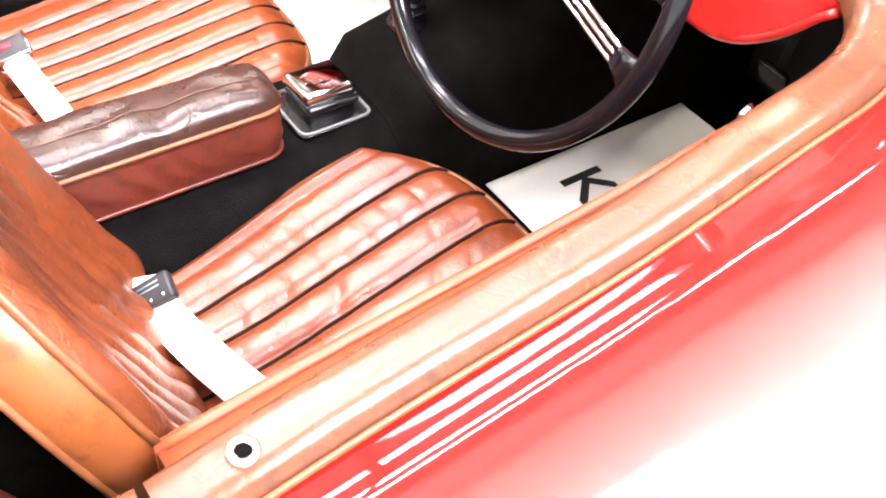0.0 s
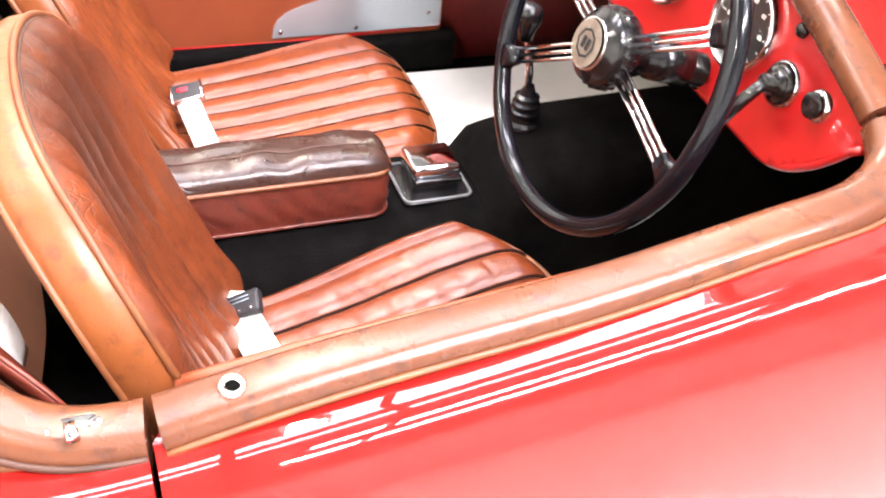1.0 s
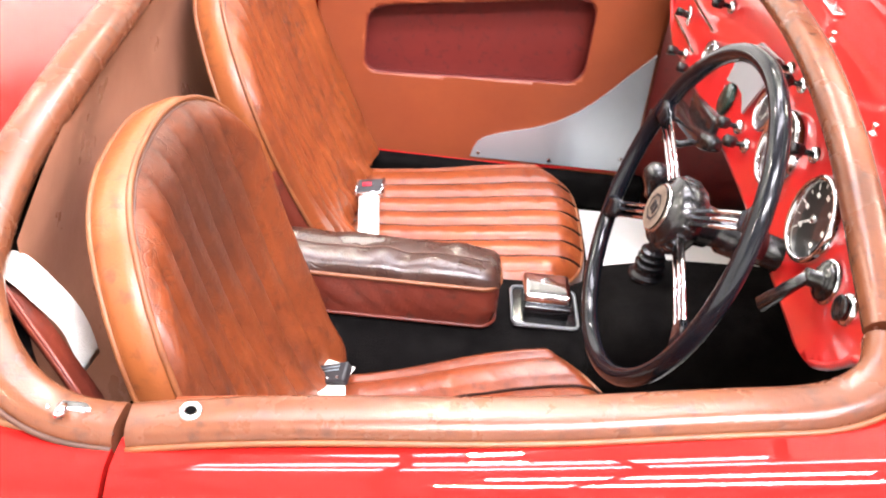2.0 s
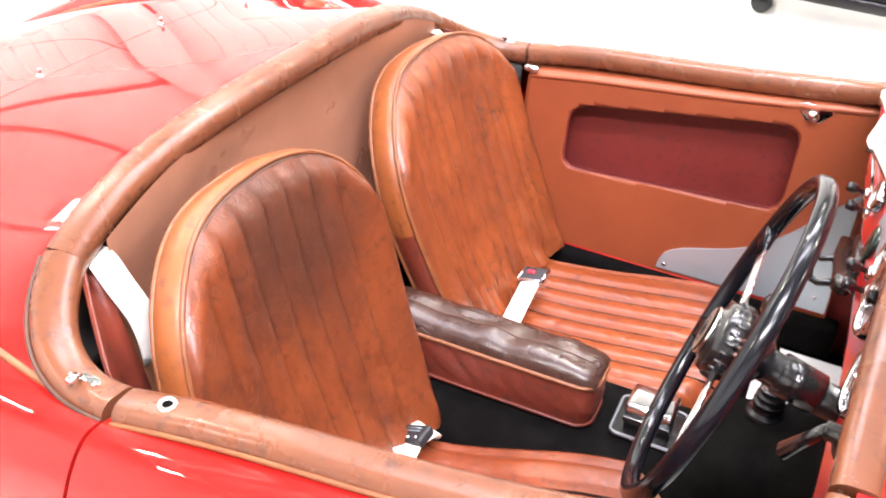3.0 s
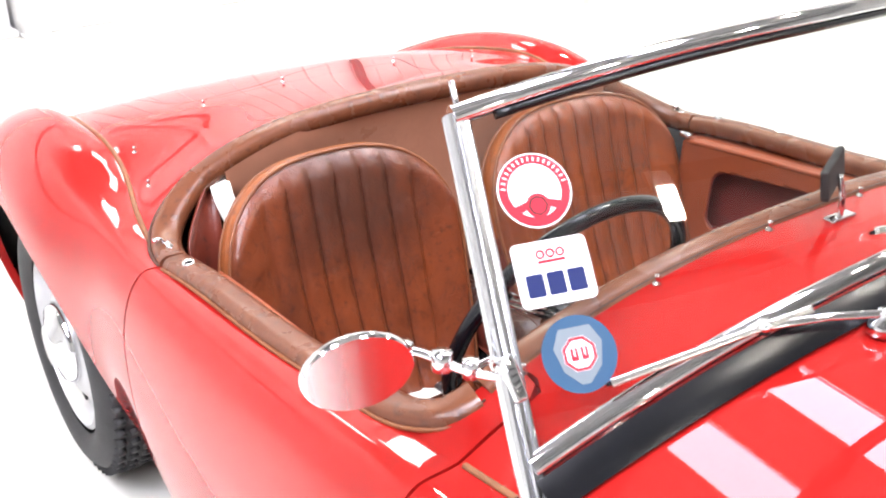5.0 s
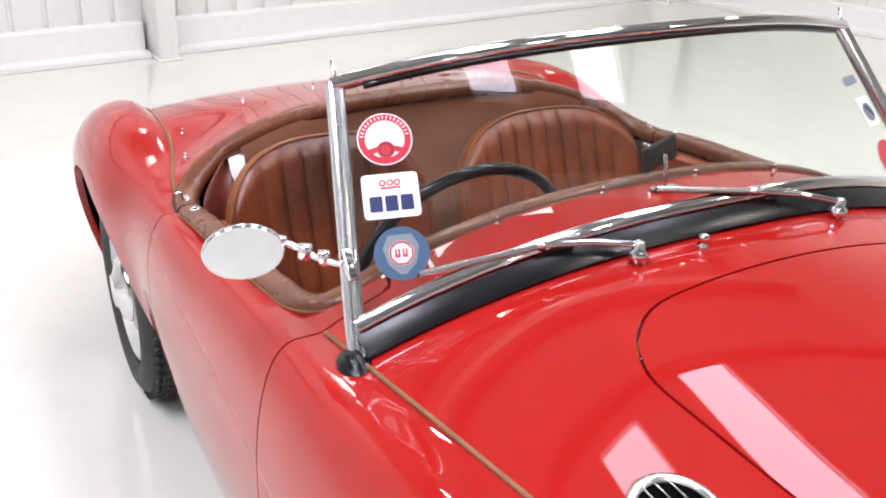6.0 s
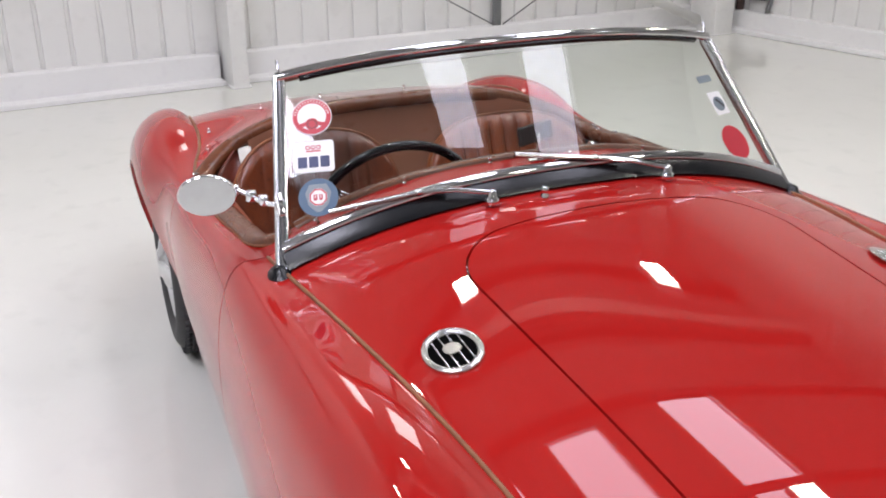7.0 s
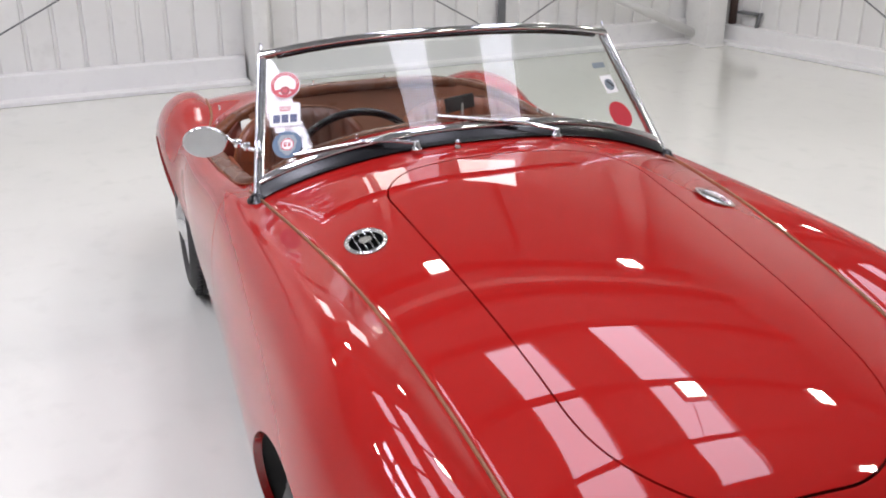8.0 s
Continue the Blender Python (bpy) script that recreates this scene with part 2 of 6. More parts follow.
M_PAD = leather("tan_cockpit_pad", (0.16, 0.054, 0.025), (0.12, 0.04, 0.02), (0.085, 0.032, 0.019), 0.27, 0.3)
M_ARM_TOP = leather("dark_brown_leather", (0.034, 0.015, 0.011), (0.047, 0.02, 0.014), (0.026, 0.012, 0.009), 0.27, 0.5)
add_cracks(M_ARM_TOP, (0.012, 0.007, 0.006), 22, 0.7, (1.0, 0.6, 1.0))
M_ARM_SIDE = leather("oxblood_leather", (0.15, 0.026, 0.014), (0.11, 0.02, 0.012), (0.07, 0.018, 0.012), 0.4, 0.7)
M_PIPING = material("tan_piping", (0.25, 0.105, 0.045), 0.5, vary=(0.18, 0.075, 0.034), scale=30)
M_SEAT_PIPING = material("brown_seat_piping", (0.22, 0.075, 0.026), 0.45, vary=(0.15, 0.045, 0.018), scale=30)
# near-black for the cushion's stitched creases, their shade put into the colour
M_STITCH_SHADE = material("dark_stitch_shade", (0.014, 0.006, 0.005), 0.9, vary=(0.022, 0.009, 0.007), scale=40, spec=0.05)
# dark leather brown that stands for the shade in the backrest's channel creases
M_CREASE_SHADE = material("brown_crease_shade", (0.05, 0.017, 0.01), 0.8, vary=(0.07, 0.022, 0.012), scale=40, spec=0.1)
M_PIPING_DARK = material("dark_seam", (0.05, 0.022, 0.014), 0.6, vary=(0.09, 0.035, 0.02), scale=30)
M_TRIM = leather("rust_trim_vinyl", (0.27, 0.062, 0.022), (0.235, 0.05, 0.019), (0.25, 0.055, 0.021), 0.45, 0.12)
M_TRIM_DARK = leather("dark_red_pocket", (0.16, 0.018, 0.014), (0.13, 0.014, 0.012), (0.1, 0.014, 0.012), 0.5, 0.12)
M_REARTRIM = leather("brown_rear_curtain", (0.41, 0.19, 0.122), (0.35, 0.158, 0.098), (0.37, 0.168, 0.106), 0.3, 0.2)
M_BELT = material("white_webbing", (0.78, 0.76, 0.7), 0.7, vary=(0.68, 0.65, 0.58), scale=25, bump=0.5, bump_scale=500)
M_PAPER = material("white_paper_mat", (0.82, 0.82, 0.8), 0.6, vary=(0.74, 0.74, 0.72), scale=5, bump=0.1, bump_scale=60)
M_HOLE = material("dark_hole", (0.004, 0.004, 0.004), 0.9, spec=0.0)
M_INK = material("black_ink", (0.015, 0.015, 0.017), 0.5)
M_BLACK = material("black_bakelite", (0.006, 0.006, 0.007), 0.22, coat=0.3, vary=(0.01, 0.01, 0.011), scale=30)
M_WHEELRIM = material("black_steering_rim", (0.003, 0.004, 0.006), 0.16, coat=0.0, vary=(0.005, 0.006, 0.009), spec=0.42, scale=30)
M_GAUGE = material("gauge_face", (0.01, 0.012, 0.012), 0.4, vary=(0.016, 0.018, 0.018), scale=40)
M_WHITEINK = material("white_ink", (0.8, 0.8, 0.76), 0.5)
M_ALU = material("grey_door_plate", (0.46, 0.51, 0.55), 0.26, metal=0.5, vary=(0.43, 0.48, 0.52), scale=5, rough_vary=0.03)
M_GLASS = glass_material("windscreen_glass", (0.875, 0.915, 0.885), ior=1.66)
M_GAUGEGLASS = glass_material("gauge_glass", (0.97, 0.97, 0.97), ior=1.2)
_nt = M_GAUGEGLASS.node_tree
_lw = _nt.nodes.new("ShaderNodeLayerWeight")
_lw.inputs["Blend"].default_value = 0.12
_nt.links.new(_lw.outputs["Facing"], [n for n in _nt.nodes if n.bl_idname == "ShaderNodeMixShader"][0].inputs[0])
M_FLOOR = material("white_resin_floor", (0.74, 0.745, 0.69), 0.22, coat=0.8, coat_rough=0.06, vary=(0.69, 0.695, 0.645), scale=0.7, fine=(0.68, 0.685, 0.635), rough_vary=0.06, bump=0.05, bump_scale=3)
M_WALL = material("white_wall_sheet", (0.8, 0.8, 0.78), 0.4, vary=(0.75, 0.75, 0.735), scale=0.8, fine=(0.72, 0.72, 0.7), bump=0.05, bump_scale=20)
M_KERB = material("white_plinth_paint", (0.82, 0.82, 0.81), 0.5, vary=(0.785, 0.785, 0.785), scale=1.5, fine=(0.775, 0.77, 0.77), bump=0.12, bump_scale=25)
M_STEEL = material("white_steel_paint", (0.8, 0.8, 0.78), 0.4, vary=(0.76, 0.76, 0.745), scale=3, fine=(0.74, 0.735, 0.72))
M_STEEL_GREY = material("grey_steel", (0.16, 0.17, 0.18), 0.45, metal=0.4, vary=(0.22, 0.22, 0.22), scale=6)
M_BROWN_STEEL = material("dark_brown_steel", (0.06, 0.035, 0.03), 0.5, vary=(0.09, 0.05, 0.04), scale=5)
M_PURLIN = material("dark_purlin_paint", (0.07, 0.07, 0.075), 0.5, vary=(0.05, 0.05, 0.055), scale=3)
M_ROOF = material("pale_grey_roof_sheet", (0.36, 0.36, 0.37), 0.6, vary=(0.3, 0.3, 0.31), scale=1.5)
M_LAMPFACE = emitter("lamp_face", (1.0, 0.98, 0.95), 30.0)
M_BLUE = material("blue_paint", (0.02, 0.1, 0.42), 0.4, vary=(0.016, 0.08, 0.36), scale=5)
M_YELLOW = material("yellow_paint", (0.5, 0.4, 0.08), 0.45, vary=(0.42, 0.34, 0.07), scale=5)
M_BADGE = material("pale_horn_badge", (0.3, 0.26, 0.21), 0.35, metal=0.3, vary=(0.2, 0.16, 0.13), scale=60)
M_LENS = material("dark_green_lens", (0.012, 0.03, 0.024), 0.12, coat=0.5)
M_STICK_WHITE = material("sticker_white", (0.8, 0.8, 0.8), 0.35)
M_STICK_RED = material("sticker_red", (0.5, 0.02, 0.04), 0.35)
M_STICK_BLUE = material("sticker_blue", (0.01, 0.02, 0.1), 0.35)
M_STICK_TEAL = material("sticker_slate_blue", (0.03, 0.085, 0.16), 0.35)
M_STICK_GREY = material("sticker_grey", (0.17, 0.21, 0.24), 0.35)


# ---------------------------------------------------------------- mesh helpers
def part(name, bm, mat, parent, label="", smooth=True):
    """Links a bmesh as one mesh object under a thing or a part."""
    me = bpy.data.meshes.new(name)
    bmesh.ops.recalc_face_normals(bm, faces=bm.faces)
    bm.to_mesh(me)
    bm.free()
    for p in me.polygons:
        p.use_smooth = smooth
    me.materials.append(mat)
    ob = new(name, me)
    if parent:
        ob.parent = parent
    if label:
        ob["label"] = label
    return ob


def sharp(ob, degrees=35):
    """Flat-looking edges beyond an angle, smooth elsewhere."""
    ob.data.set_sharp_from_angle(angle=radians(degrees))
    return ob


def thing(name, label, category, group="", kind="", at=(0, 0, 0)):
    ob = new(name)
    ob.location = at
    ob.empty_display_size = 0.1
    return tagged(ob, label, category, group, kind)


def spline(keys):
    """A natural cubic spline through (x, value) keys, for arrays."""
    k = np.array(keys, float)
    x, y = k[:, 0], k[:, 1]
    n = len(x)
    h = np.diff(x)
    a = np.zeros((n, n))
    r = np.zeros(n)
    a[0, 0] = a[-1, -1] = 1
    for i in range(1, n - 1):
        a[i, i - 1], a[i, i], a[i, i + 1] = h[i - 1], 2 * (h[i - 1] + h[i]), h[i]
        r[i] = 6 * ((y[i + 1] - y[i]) / h[i] - (y[i] - y[i - 1]) / h[i - 1])
    s = np.linalg.solve(a, r)

    def f(v):
        v = np.clip(np.asarray(v, float), x[0], x[-1])
        i = np.clip(np.searchsorted(x, v) - 1, 0, n - 2)
        d0, d1 = x[i + 1] - v, v - x[i]
        hh = h[i]
        return (s[i] * d0 ** 3 + s[i + 1] * d1 ** 3) / (6 * hh) + (y[i] / hh - s[i] * hh / 6) * d0 + (y[i + 1] / hh - s[i + 1] * hh / 6) * d1
    return f


def curve3(points, n):
    """n points at even steps along a smooth curve through the given points."""
    p = np.array(points, float)
    d = np.r_[0, np.cumsum(np.linalg.norm(np.diff(p, axis=0), axis=1))]
    f = [spline(list(zip(d, p[:, k]))) for k in range(3)]
    u = np.linspace(0, d[-1], n)
    return [Vector((float(f[0](v)), float(f[1](v)), float(f[2](v)))) for v in u]


def frames_along(pts, up=Vector((0, 0, 1)), closed=False):
    out = []
    n = len(pts)
    for i, p in enumerate(pts):
        a = pts[(i - 1) % n] if closed or i > 0 else pts[i]
        b = pts[(i + 1) % n] if closed or i < n - 1 else pts[i]
        t = (b - a).normalized()
        s = t.cross(up)
        s = s.normalized() if s.length > 1e-5 else Vector((1, 0, 0))
        out.append((p, t, s, s.cross(t).normalized()))
    return out


def sweep(bm, pts, profile, up=Vector((0, 0, 1)), closed=False, caps=True, size=None):
    """Sweeps a closed profile of (side, up) pairs along points. size: a factor per point."""
    rings = []
    for i, (p, t, s, u) in enumerate(frames_along(pts, up, closed)):
        k = size[i] if size else 1.0
        rings.append([bm.verts.new(p + s * (a * k) + u * (b * k)) for a, b in profile])
    m = len(profile)
    last = len(rings) if closed else len(rings) - 1
    for i in range(last):
        r0, r1 = rings[i], rings[(i + 1) % len(rings)]
        for j in range(m):
            bm.faces.new((r0[j], r0[(j + 1) % m], r1[(j + 1) % m], r1[j]))
    if caps and not closed:
        bm.faces.new(rings[0][::-1])
        bm.faces.new(rings[-1])
    return bm


def circle(r, n=10, flat=1.0):
    return [(r * math.cos(2 * math.pi * k / n), flat * r * math.sin(2 * math.pi * k / n)) for k in range(n)]


def rounded(w, h, r, n=4):
    """Profile of a rounded rectangle."""
    out = []
    for cx, cy, a0 in ((w / 2 - r, h / 2 - r, 0), (-w / 2 + r, h / 2 - r, 90), (-w / 2 + r, -h / 2 + r, 180), (w / 2 - r, -h / 2 + r, 270)):
        for k in range(n + 1):
            a = radians(a0 + 90 * k / n)
            out.append((cx + r * math.cos(a), cy + r * math.sin(a)))
    return out


def tube(pts, r, n=10, closed=False, up=Vector((0, 0, 1))):
    return sweep(bmesh.new(), [Vector(p) for p in pts], circle(r, n), up, closed)


def box(size, bevel=0.0, seg=2, m=None):
    bm = bmesh.new()
    bmesh.ops.create_cube(bm, size=1.0)
    bmesh.ops.scale(bm, vec=size, verts=bm.verts)
    if bevel:
        bmesh.ops.bevel(bm, geom=bm.edges[:], offset=bevel, segments=seg, profile=0.6, affect="EDGES")
    if m is not None:
        bmesh.ops.transform(bm, matrix=m, verts=bm.verts)
    return bm


def lathe(profile, n=32, m=None):
    """Turns (radius, z) pairs about z."""
    bm = bmesh.new()
    rings = []
    for r, z in profile:
        if r < 1e-6:
            rings.append([bm.verts.new((0, 0, z))])
        else:
            rings.append([bm.verts.new((r * math.cos(2 * math.pi * k / n), r * math.sin(2 * math.pi * k / n), z)) for k in range(n)])
    for a, b in zip(rings, rings[1:]):
        for k in range(n):
            if len(a) == 1 and len(b) == 1:
                continue
            if len(a) == 1:
                bm.faces.new((a[0], b[k], b[(k + 1) % n]))
            elif len(b) == 1:
                bm.faces.new((a[k], b[0], a[(k + 1) % n]))
            else:
                bm.faces.new((a[k], b[k], b[(k + 1) % n], a[(k + 1) % n]))
    if m is not None:
        bmesh.ops.transform(bm, matrix=m, verts=bm.verts)
    return bm


def slab(outline, thick, m=None, bevel=0.0):
    """A plate from an outline of (x, y), from z = 0 up to thick."""
    bm = bmesh.new()
    f = bm.faces.new([bm.verts.new((x, y, 0)) for x, y in outline])
    r = bmesh.ops.extrude_face_region(bm, geom=[f])
    top = [v for v in r["geom"] if isinstance(v, bmesh.types.BMVert)]
    bmesh.ops.translate(bm, vec=(0, 0, thick), verts=top)
    if bevel:
        es = [e for e in bm.edges if all(v in top for v in e.verts)]
        bmesh.ops.bevel(bm, geom=es, offset=bevel, segments=2, profile=0.6, affect="EDGES")
    if m is not None:
        bmesh.ops.transform(bm, matrix=m, verts=bm.verts)
    return bm


def text_mesh(body, size, mat, parent, m, thick=0.0004, name="lettering", shear=0.0, bold=0.0):
    c = bpy.data.curves.new(name, "FONT")
    c.body, c.size, c.extrude, c.align_x, c.align_y, c.shear = body, size, thick, "CENTER", "CENTER", shear
    c.offset = bold
    tmp = bpy.data.objects.new(name, c)
    me = bpy.data.meshes.new_from_object(tmp)
    bpy.data.objects.remove(tmp)
    me.materials.clear()
    me.materials.append(mat)
    ob = new(name, me)
    ob.parent = parent
    ob.matrix_local = m
    return ob


def facing(at, normal, up=(0, 0, 1)):
    """A pose whose z looks along normal and whose y is upwards."""
    z = Vector(normal).normalized()
    x = Vector(up).cross(z).normalized()
    y = z.cross(x)
    r = Matrix((x, y, z)).transposed().to_4x4()
    return Matrix.Translation(at) @ r


# ---------------------------------------------------------------- the car's skin
# x runs forward from the rear axle's line, y to the car's left, z up; w is the distance from the middle line
ZC = spline([(-0.98, 0.48), (-0.85, 0.56), (-0.7, 0.635), (-0.5, 0.722), (-0.3, 0.793), (-0.05, 0.854), (0.2, 0.91), (0.38, 0.947), (0.8, 0.995),
             (1.24, 1.017), (1.58, 1.012), (1.9, 0.99), (2.2, 0.97), (2.5, 0.936), (2.75, 0.885), (2.92, 0.8), (3.02, 0.68)])
PW = spline([(-0.98, 2.2), (0.0, 2.8), (0.38, 3.0), (1.24, 2.4), (1.7, 2.35), (2.2, 2.1), (3.02, 2.0)])
WV = spline([(-0.98, 0.36), (-0.7, 0.48), (-0.35, 0.545), (0.0, 0.575), (0.12, 0.58), (0.3, 0.62), (0.5, 0.648), (0.8, 0.645), (1.28, 0.618),
             (1.45, 0.606), (1.7, 0.575), (1.9, 0.548), (2.15, 0.515), (2.45, 0.487), (2.75, 0.46), (2.92, 0.42), (3.02, 0.34)])
ZV = spline([(-0.98, 0.44), (-0.7, 0.605), (-0.35, 0.745), (-0.1, 0.803), (0.04, 0.811), (0.12, 0.797), (0.22, 0.785), (0.32, 0.786), (0.45, 0.778),
             (0.6, 0.795), (0.9, 0.83), (1.28, 0.882), (1.45, 0.903), (1.7, 0.917), (1.95, 0.922), (2.2, 0.913), (2.45, 0.89), (2.75, 0.835), (2.92, 0.76), (3.02, 0.64)])
WF = spline([(-0.98, 0.42), (-0.7, 0.56), (-0.35, 0.62), (-0.05, 0.635), (0.2, 0.66), (0.45, 0.68), (0.8, 0.677), (1.28, 0.66), (1.6, 0.645), (2.0, 0.625), (2.4, 0.61), (2.75, 0.58), (2.92, 0.52), (3.02, 0.42)])
ZF = spline([(-0.98, 0.45), (-0.7, 0.63), (-0.35, 0.785), (-0.08, 0.834), (0.06, 0.828), (0.18, 0.802), (0.3, 0.786), (0.45, 0.781), (0.6, 0.795),
             (0.9, 0.828), (1.28, 0.88), (1.6, 0.907), (2.0, 0.935), (2.3, 0.94), (2.55, 0.915), (2.78, 0.85), (2.92, 0.77), (3.02, 0.65)])
WM = spline([(-0.98, 0.5), (-0.85, 0.64), (-0.6, 0.735), (-0.3, 0.772), (-0.1, 0.778), (0.12, 0.768), (0.3, 0.738), (0.5, 0.737), (0.9, 0.739), (1.3, 0.742),
             (1.8, 0.752), (2.25, 0.757), (2.6, 0.742), (2.85, 0.68), (2.96, 0.6), (3.02, 0.48)])
ZM = spline([(-0.98, 0.44), (-0.5, 0.56), (-0.1, 0.64), (0.3, 0.64), (0.9, 0.63), (1.3, 0.63), (2.0, 0.585), (2.5, 0.57), (3.02, 0.5)])


def skin(x, s):
    """The body's half skin: s 0..1 from the middle to the wing seam, 1..1.4 up to the wing's crest, ..2 round to the widest line, ..3 down to the sill."""
    x, s = np.asarray(x, float), np.asarray(s, float)
    zc, pw, wv, zv, wf, zf, wm, zm = ZC(x), PW(x), WV(x), ZV(x), WF(x), ZF(x), WM(x), ZM(x)
    a = np.clip(s, 0, 1)
    w, z = a * wv, zc - (zc - zv) * a ** pw
    b = np.clip((s - 1) / 0.4, 0, 1)
    w = np.where(s > 1, wv + (wf - wv) * b, w)
    z = np.where(s > 1, zv + (zf - zv) * b * (2 - b), z)
    c = np.clip((s - 1.4) / 0.6, 0, 1) * math.pi / 2
    w = np.where(s > 1.4, wf + (wm - wf) * np.sin(c), w)
    z = np.where(s > 1.4, zm + (zf - zm) * np.cos(c), z)
    d = np.clip(s - 2, 0, 1)
    sill = wm - 0.07 - 0.05 * np.exp(-((x - 0.33) / 0.13) ** 2)
    w = np.where(s > 2, wm - (wm - sill) * d ** 2, w)
    z = np.where(s > 2, zm + (0.2 - zm) * d, z)
    return w, z


def top_z(x, w):
    """The skin's height over a plan point inside the wing seam."""
    a = np.clip(w / WV(x), 0, 1)
    return float(ZC(x) - (ZC(x) - ZV(x)) * a ** PW(x))


# openings and panels, as signed distances (inside: negative)
def sd_round(px, py, cx, cy, hx, hy, r):
    qx, qy = np.abs(px - cx) - hx + r, np.abs(py - cy) - hy + r
    return np.hypot(np.maximum(qx, 0), np.maximum(qy, 0)) + np.minimum(np.maximum(qx, qy), 0) - r


def sd_cockpit(x, w, z):
    front = 1.24 - 0.018 * (w / 0.535) ** 2
    side = 0.637 - (x - 0.55) * 0.045
    return np.maximum.reduce([sd_round(x, w, 0.8125, 0, 0.4475, 0.64, 0.12), x - front, w - side])


def bonnet_half(x):
    return 0.343 - 0.0486 * np.clip(x - 1.75, 0, 0.9)


def sd_bonnet(x, w, z):
    # small corners behind, wide round ones in front
    v = w * (0.355 / bonnet_half(x))
    return np.maximum(sd_round(x, v, 2.38 + 0.03 * (w / 0.35) ** 2, 0, 0.8, 0.355, 0.13), sd_round(x, v, 2.14, 0, 0.74, 0.355, 0.27))


def sd_boot(x, w, z):
    return sd_round(x, w, -0.38, 0, 0.37, 0.40, 0.14)


def sd_door(x, w, z):
    # the shut lines: straight down the flank with rounded lower corners
    lo = 0.30
    rear = 0.525 - 0.02 * np.clip((0.78 - z) / 0.4, 0, 1)
    d = np.maximum.reduce([rear - x, x - 1.283 - 0.03 * np.clip((0.85 - z) / 0.2, 0, 1), lo - z])
    return np.maximum(d, 0.5 - w)


def sd_arch(x, w, z):
    f = np.minimum(np.hypot(x - 2.37, z - 0.3) - 0.424, np.hypot(x + 0.085, z - 0.3) - 0.378)
    return np.where(w > 0.48, f, 1.0)


def panel(test, nx=210, x0=-0.98, x1=3.02, s1=3.0, ns=72, sides=(1, -1), weld=True):
    """A mesh of the skin where test(x, w, z) > 0, cut cleanly along the line where it is 0."""
    xs = np.linspace(x0, x1, nx + 1)
    ss = np.concatenate([np.linspace(0, 1, 26), np.linspace(1, 1.4, 7)[1:], np.linspace(1.4, 2, 15)[1:], np.linspace(2, 3, 16)[1:]])
    ss = ss[ss <= s1 + 1e-9]
    gx, gs = np.meshgrid(xs, ss, indexing="ij")
    gw, gz = skin(gx, gs)
    val = test(gx, gw, gz)
    bm = bmesh.new()
    lay = bm.verts.layers.float.new("s")
    for side in sides:
        seen = {}

        def vert(key, x, s):
            if key not in seen:
                w, z = skin(x, s)
                seen[key] = bm.verts.new((x, -side * float(w), float(z)))
                seen[key][lay] = s
            return seen[key]
        for i in range(len(xs) - 1):
            for j in range(len(ss) - 1):
                c = [(i, j), (i + 1, j), (i + 1, j + 1), (i, j + 1)]
                v = [val[a] for a in c]
                if max(v) <= 0:
                    continue
                poly = []
                for k in range(4):
                    a, b, va, vb = c[k], c[(k + 1) % 4], v[k], v[(k + 1) % 4]
                    if va > 0:
                        poly.append(vert(a, xs[a[0]], ss[a[1]]))
                    if (va > 0) != (vb > 0):
                        f = va / (va - vb)
                        f = min(max(f, 0.02), 0.98)
                        poly.append(vert((min(a, b), max(a, b)), xs[a[0]] + f * (xs[b[0]] - xs[a[0]]), ss[a[1]] + f * (ss[b[1]] - ss[a[1]])))
                if len(poly) >= 3:
                    bm.faces.new(poly if side > 0 else poly[::-1])
    if len(sides) == 2:
        mid = [v for v in bm.verts if abs(v.co.y) < 1e-6]
        bmesh.ops.remove_doubles(bm, verts=mid, dist=1e-5)
    return bm


def plate(ob, thick=0.012):
    """Turned-in edges for a skin panel."""
    mod = ob.modifiers.new("thickness", "SOLIDIFY")
    mod.thickness, mod.offset = thick, -1
    return ob


def skin_normals(x, s, side):
    """The skin's own normals."""
    e = 0.012
    w0, z0 = skin(x - e, s)
    w1, z1 = skin(x + e, s)
    w2, z2 = skin(x, np.maximum(s - e, 0))
    w3, z3 = skin(x, np.minimum(s + e, 3))
    n = np.cross(np.stack([np.full_like(x, 2 * e), w1 - w0, z1 - z0], 1), np.stack([np.zeros_like(x), w3 - w2, z3 - z2], 1))
    n /= np.maximum(np.linalg.norm(n, axis=1, keepdims=True), 1e-9)
    n[:, 1] *= side
    n[s < 1e-6, 1] = 0
    return n


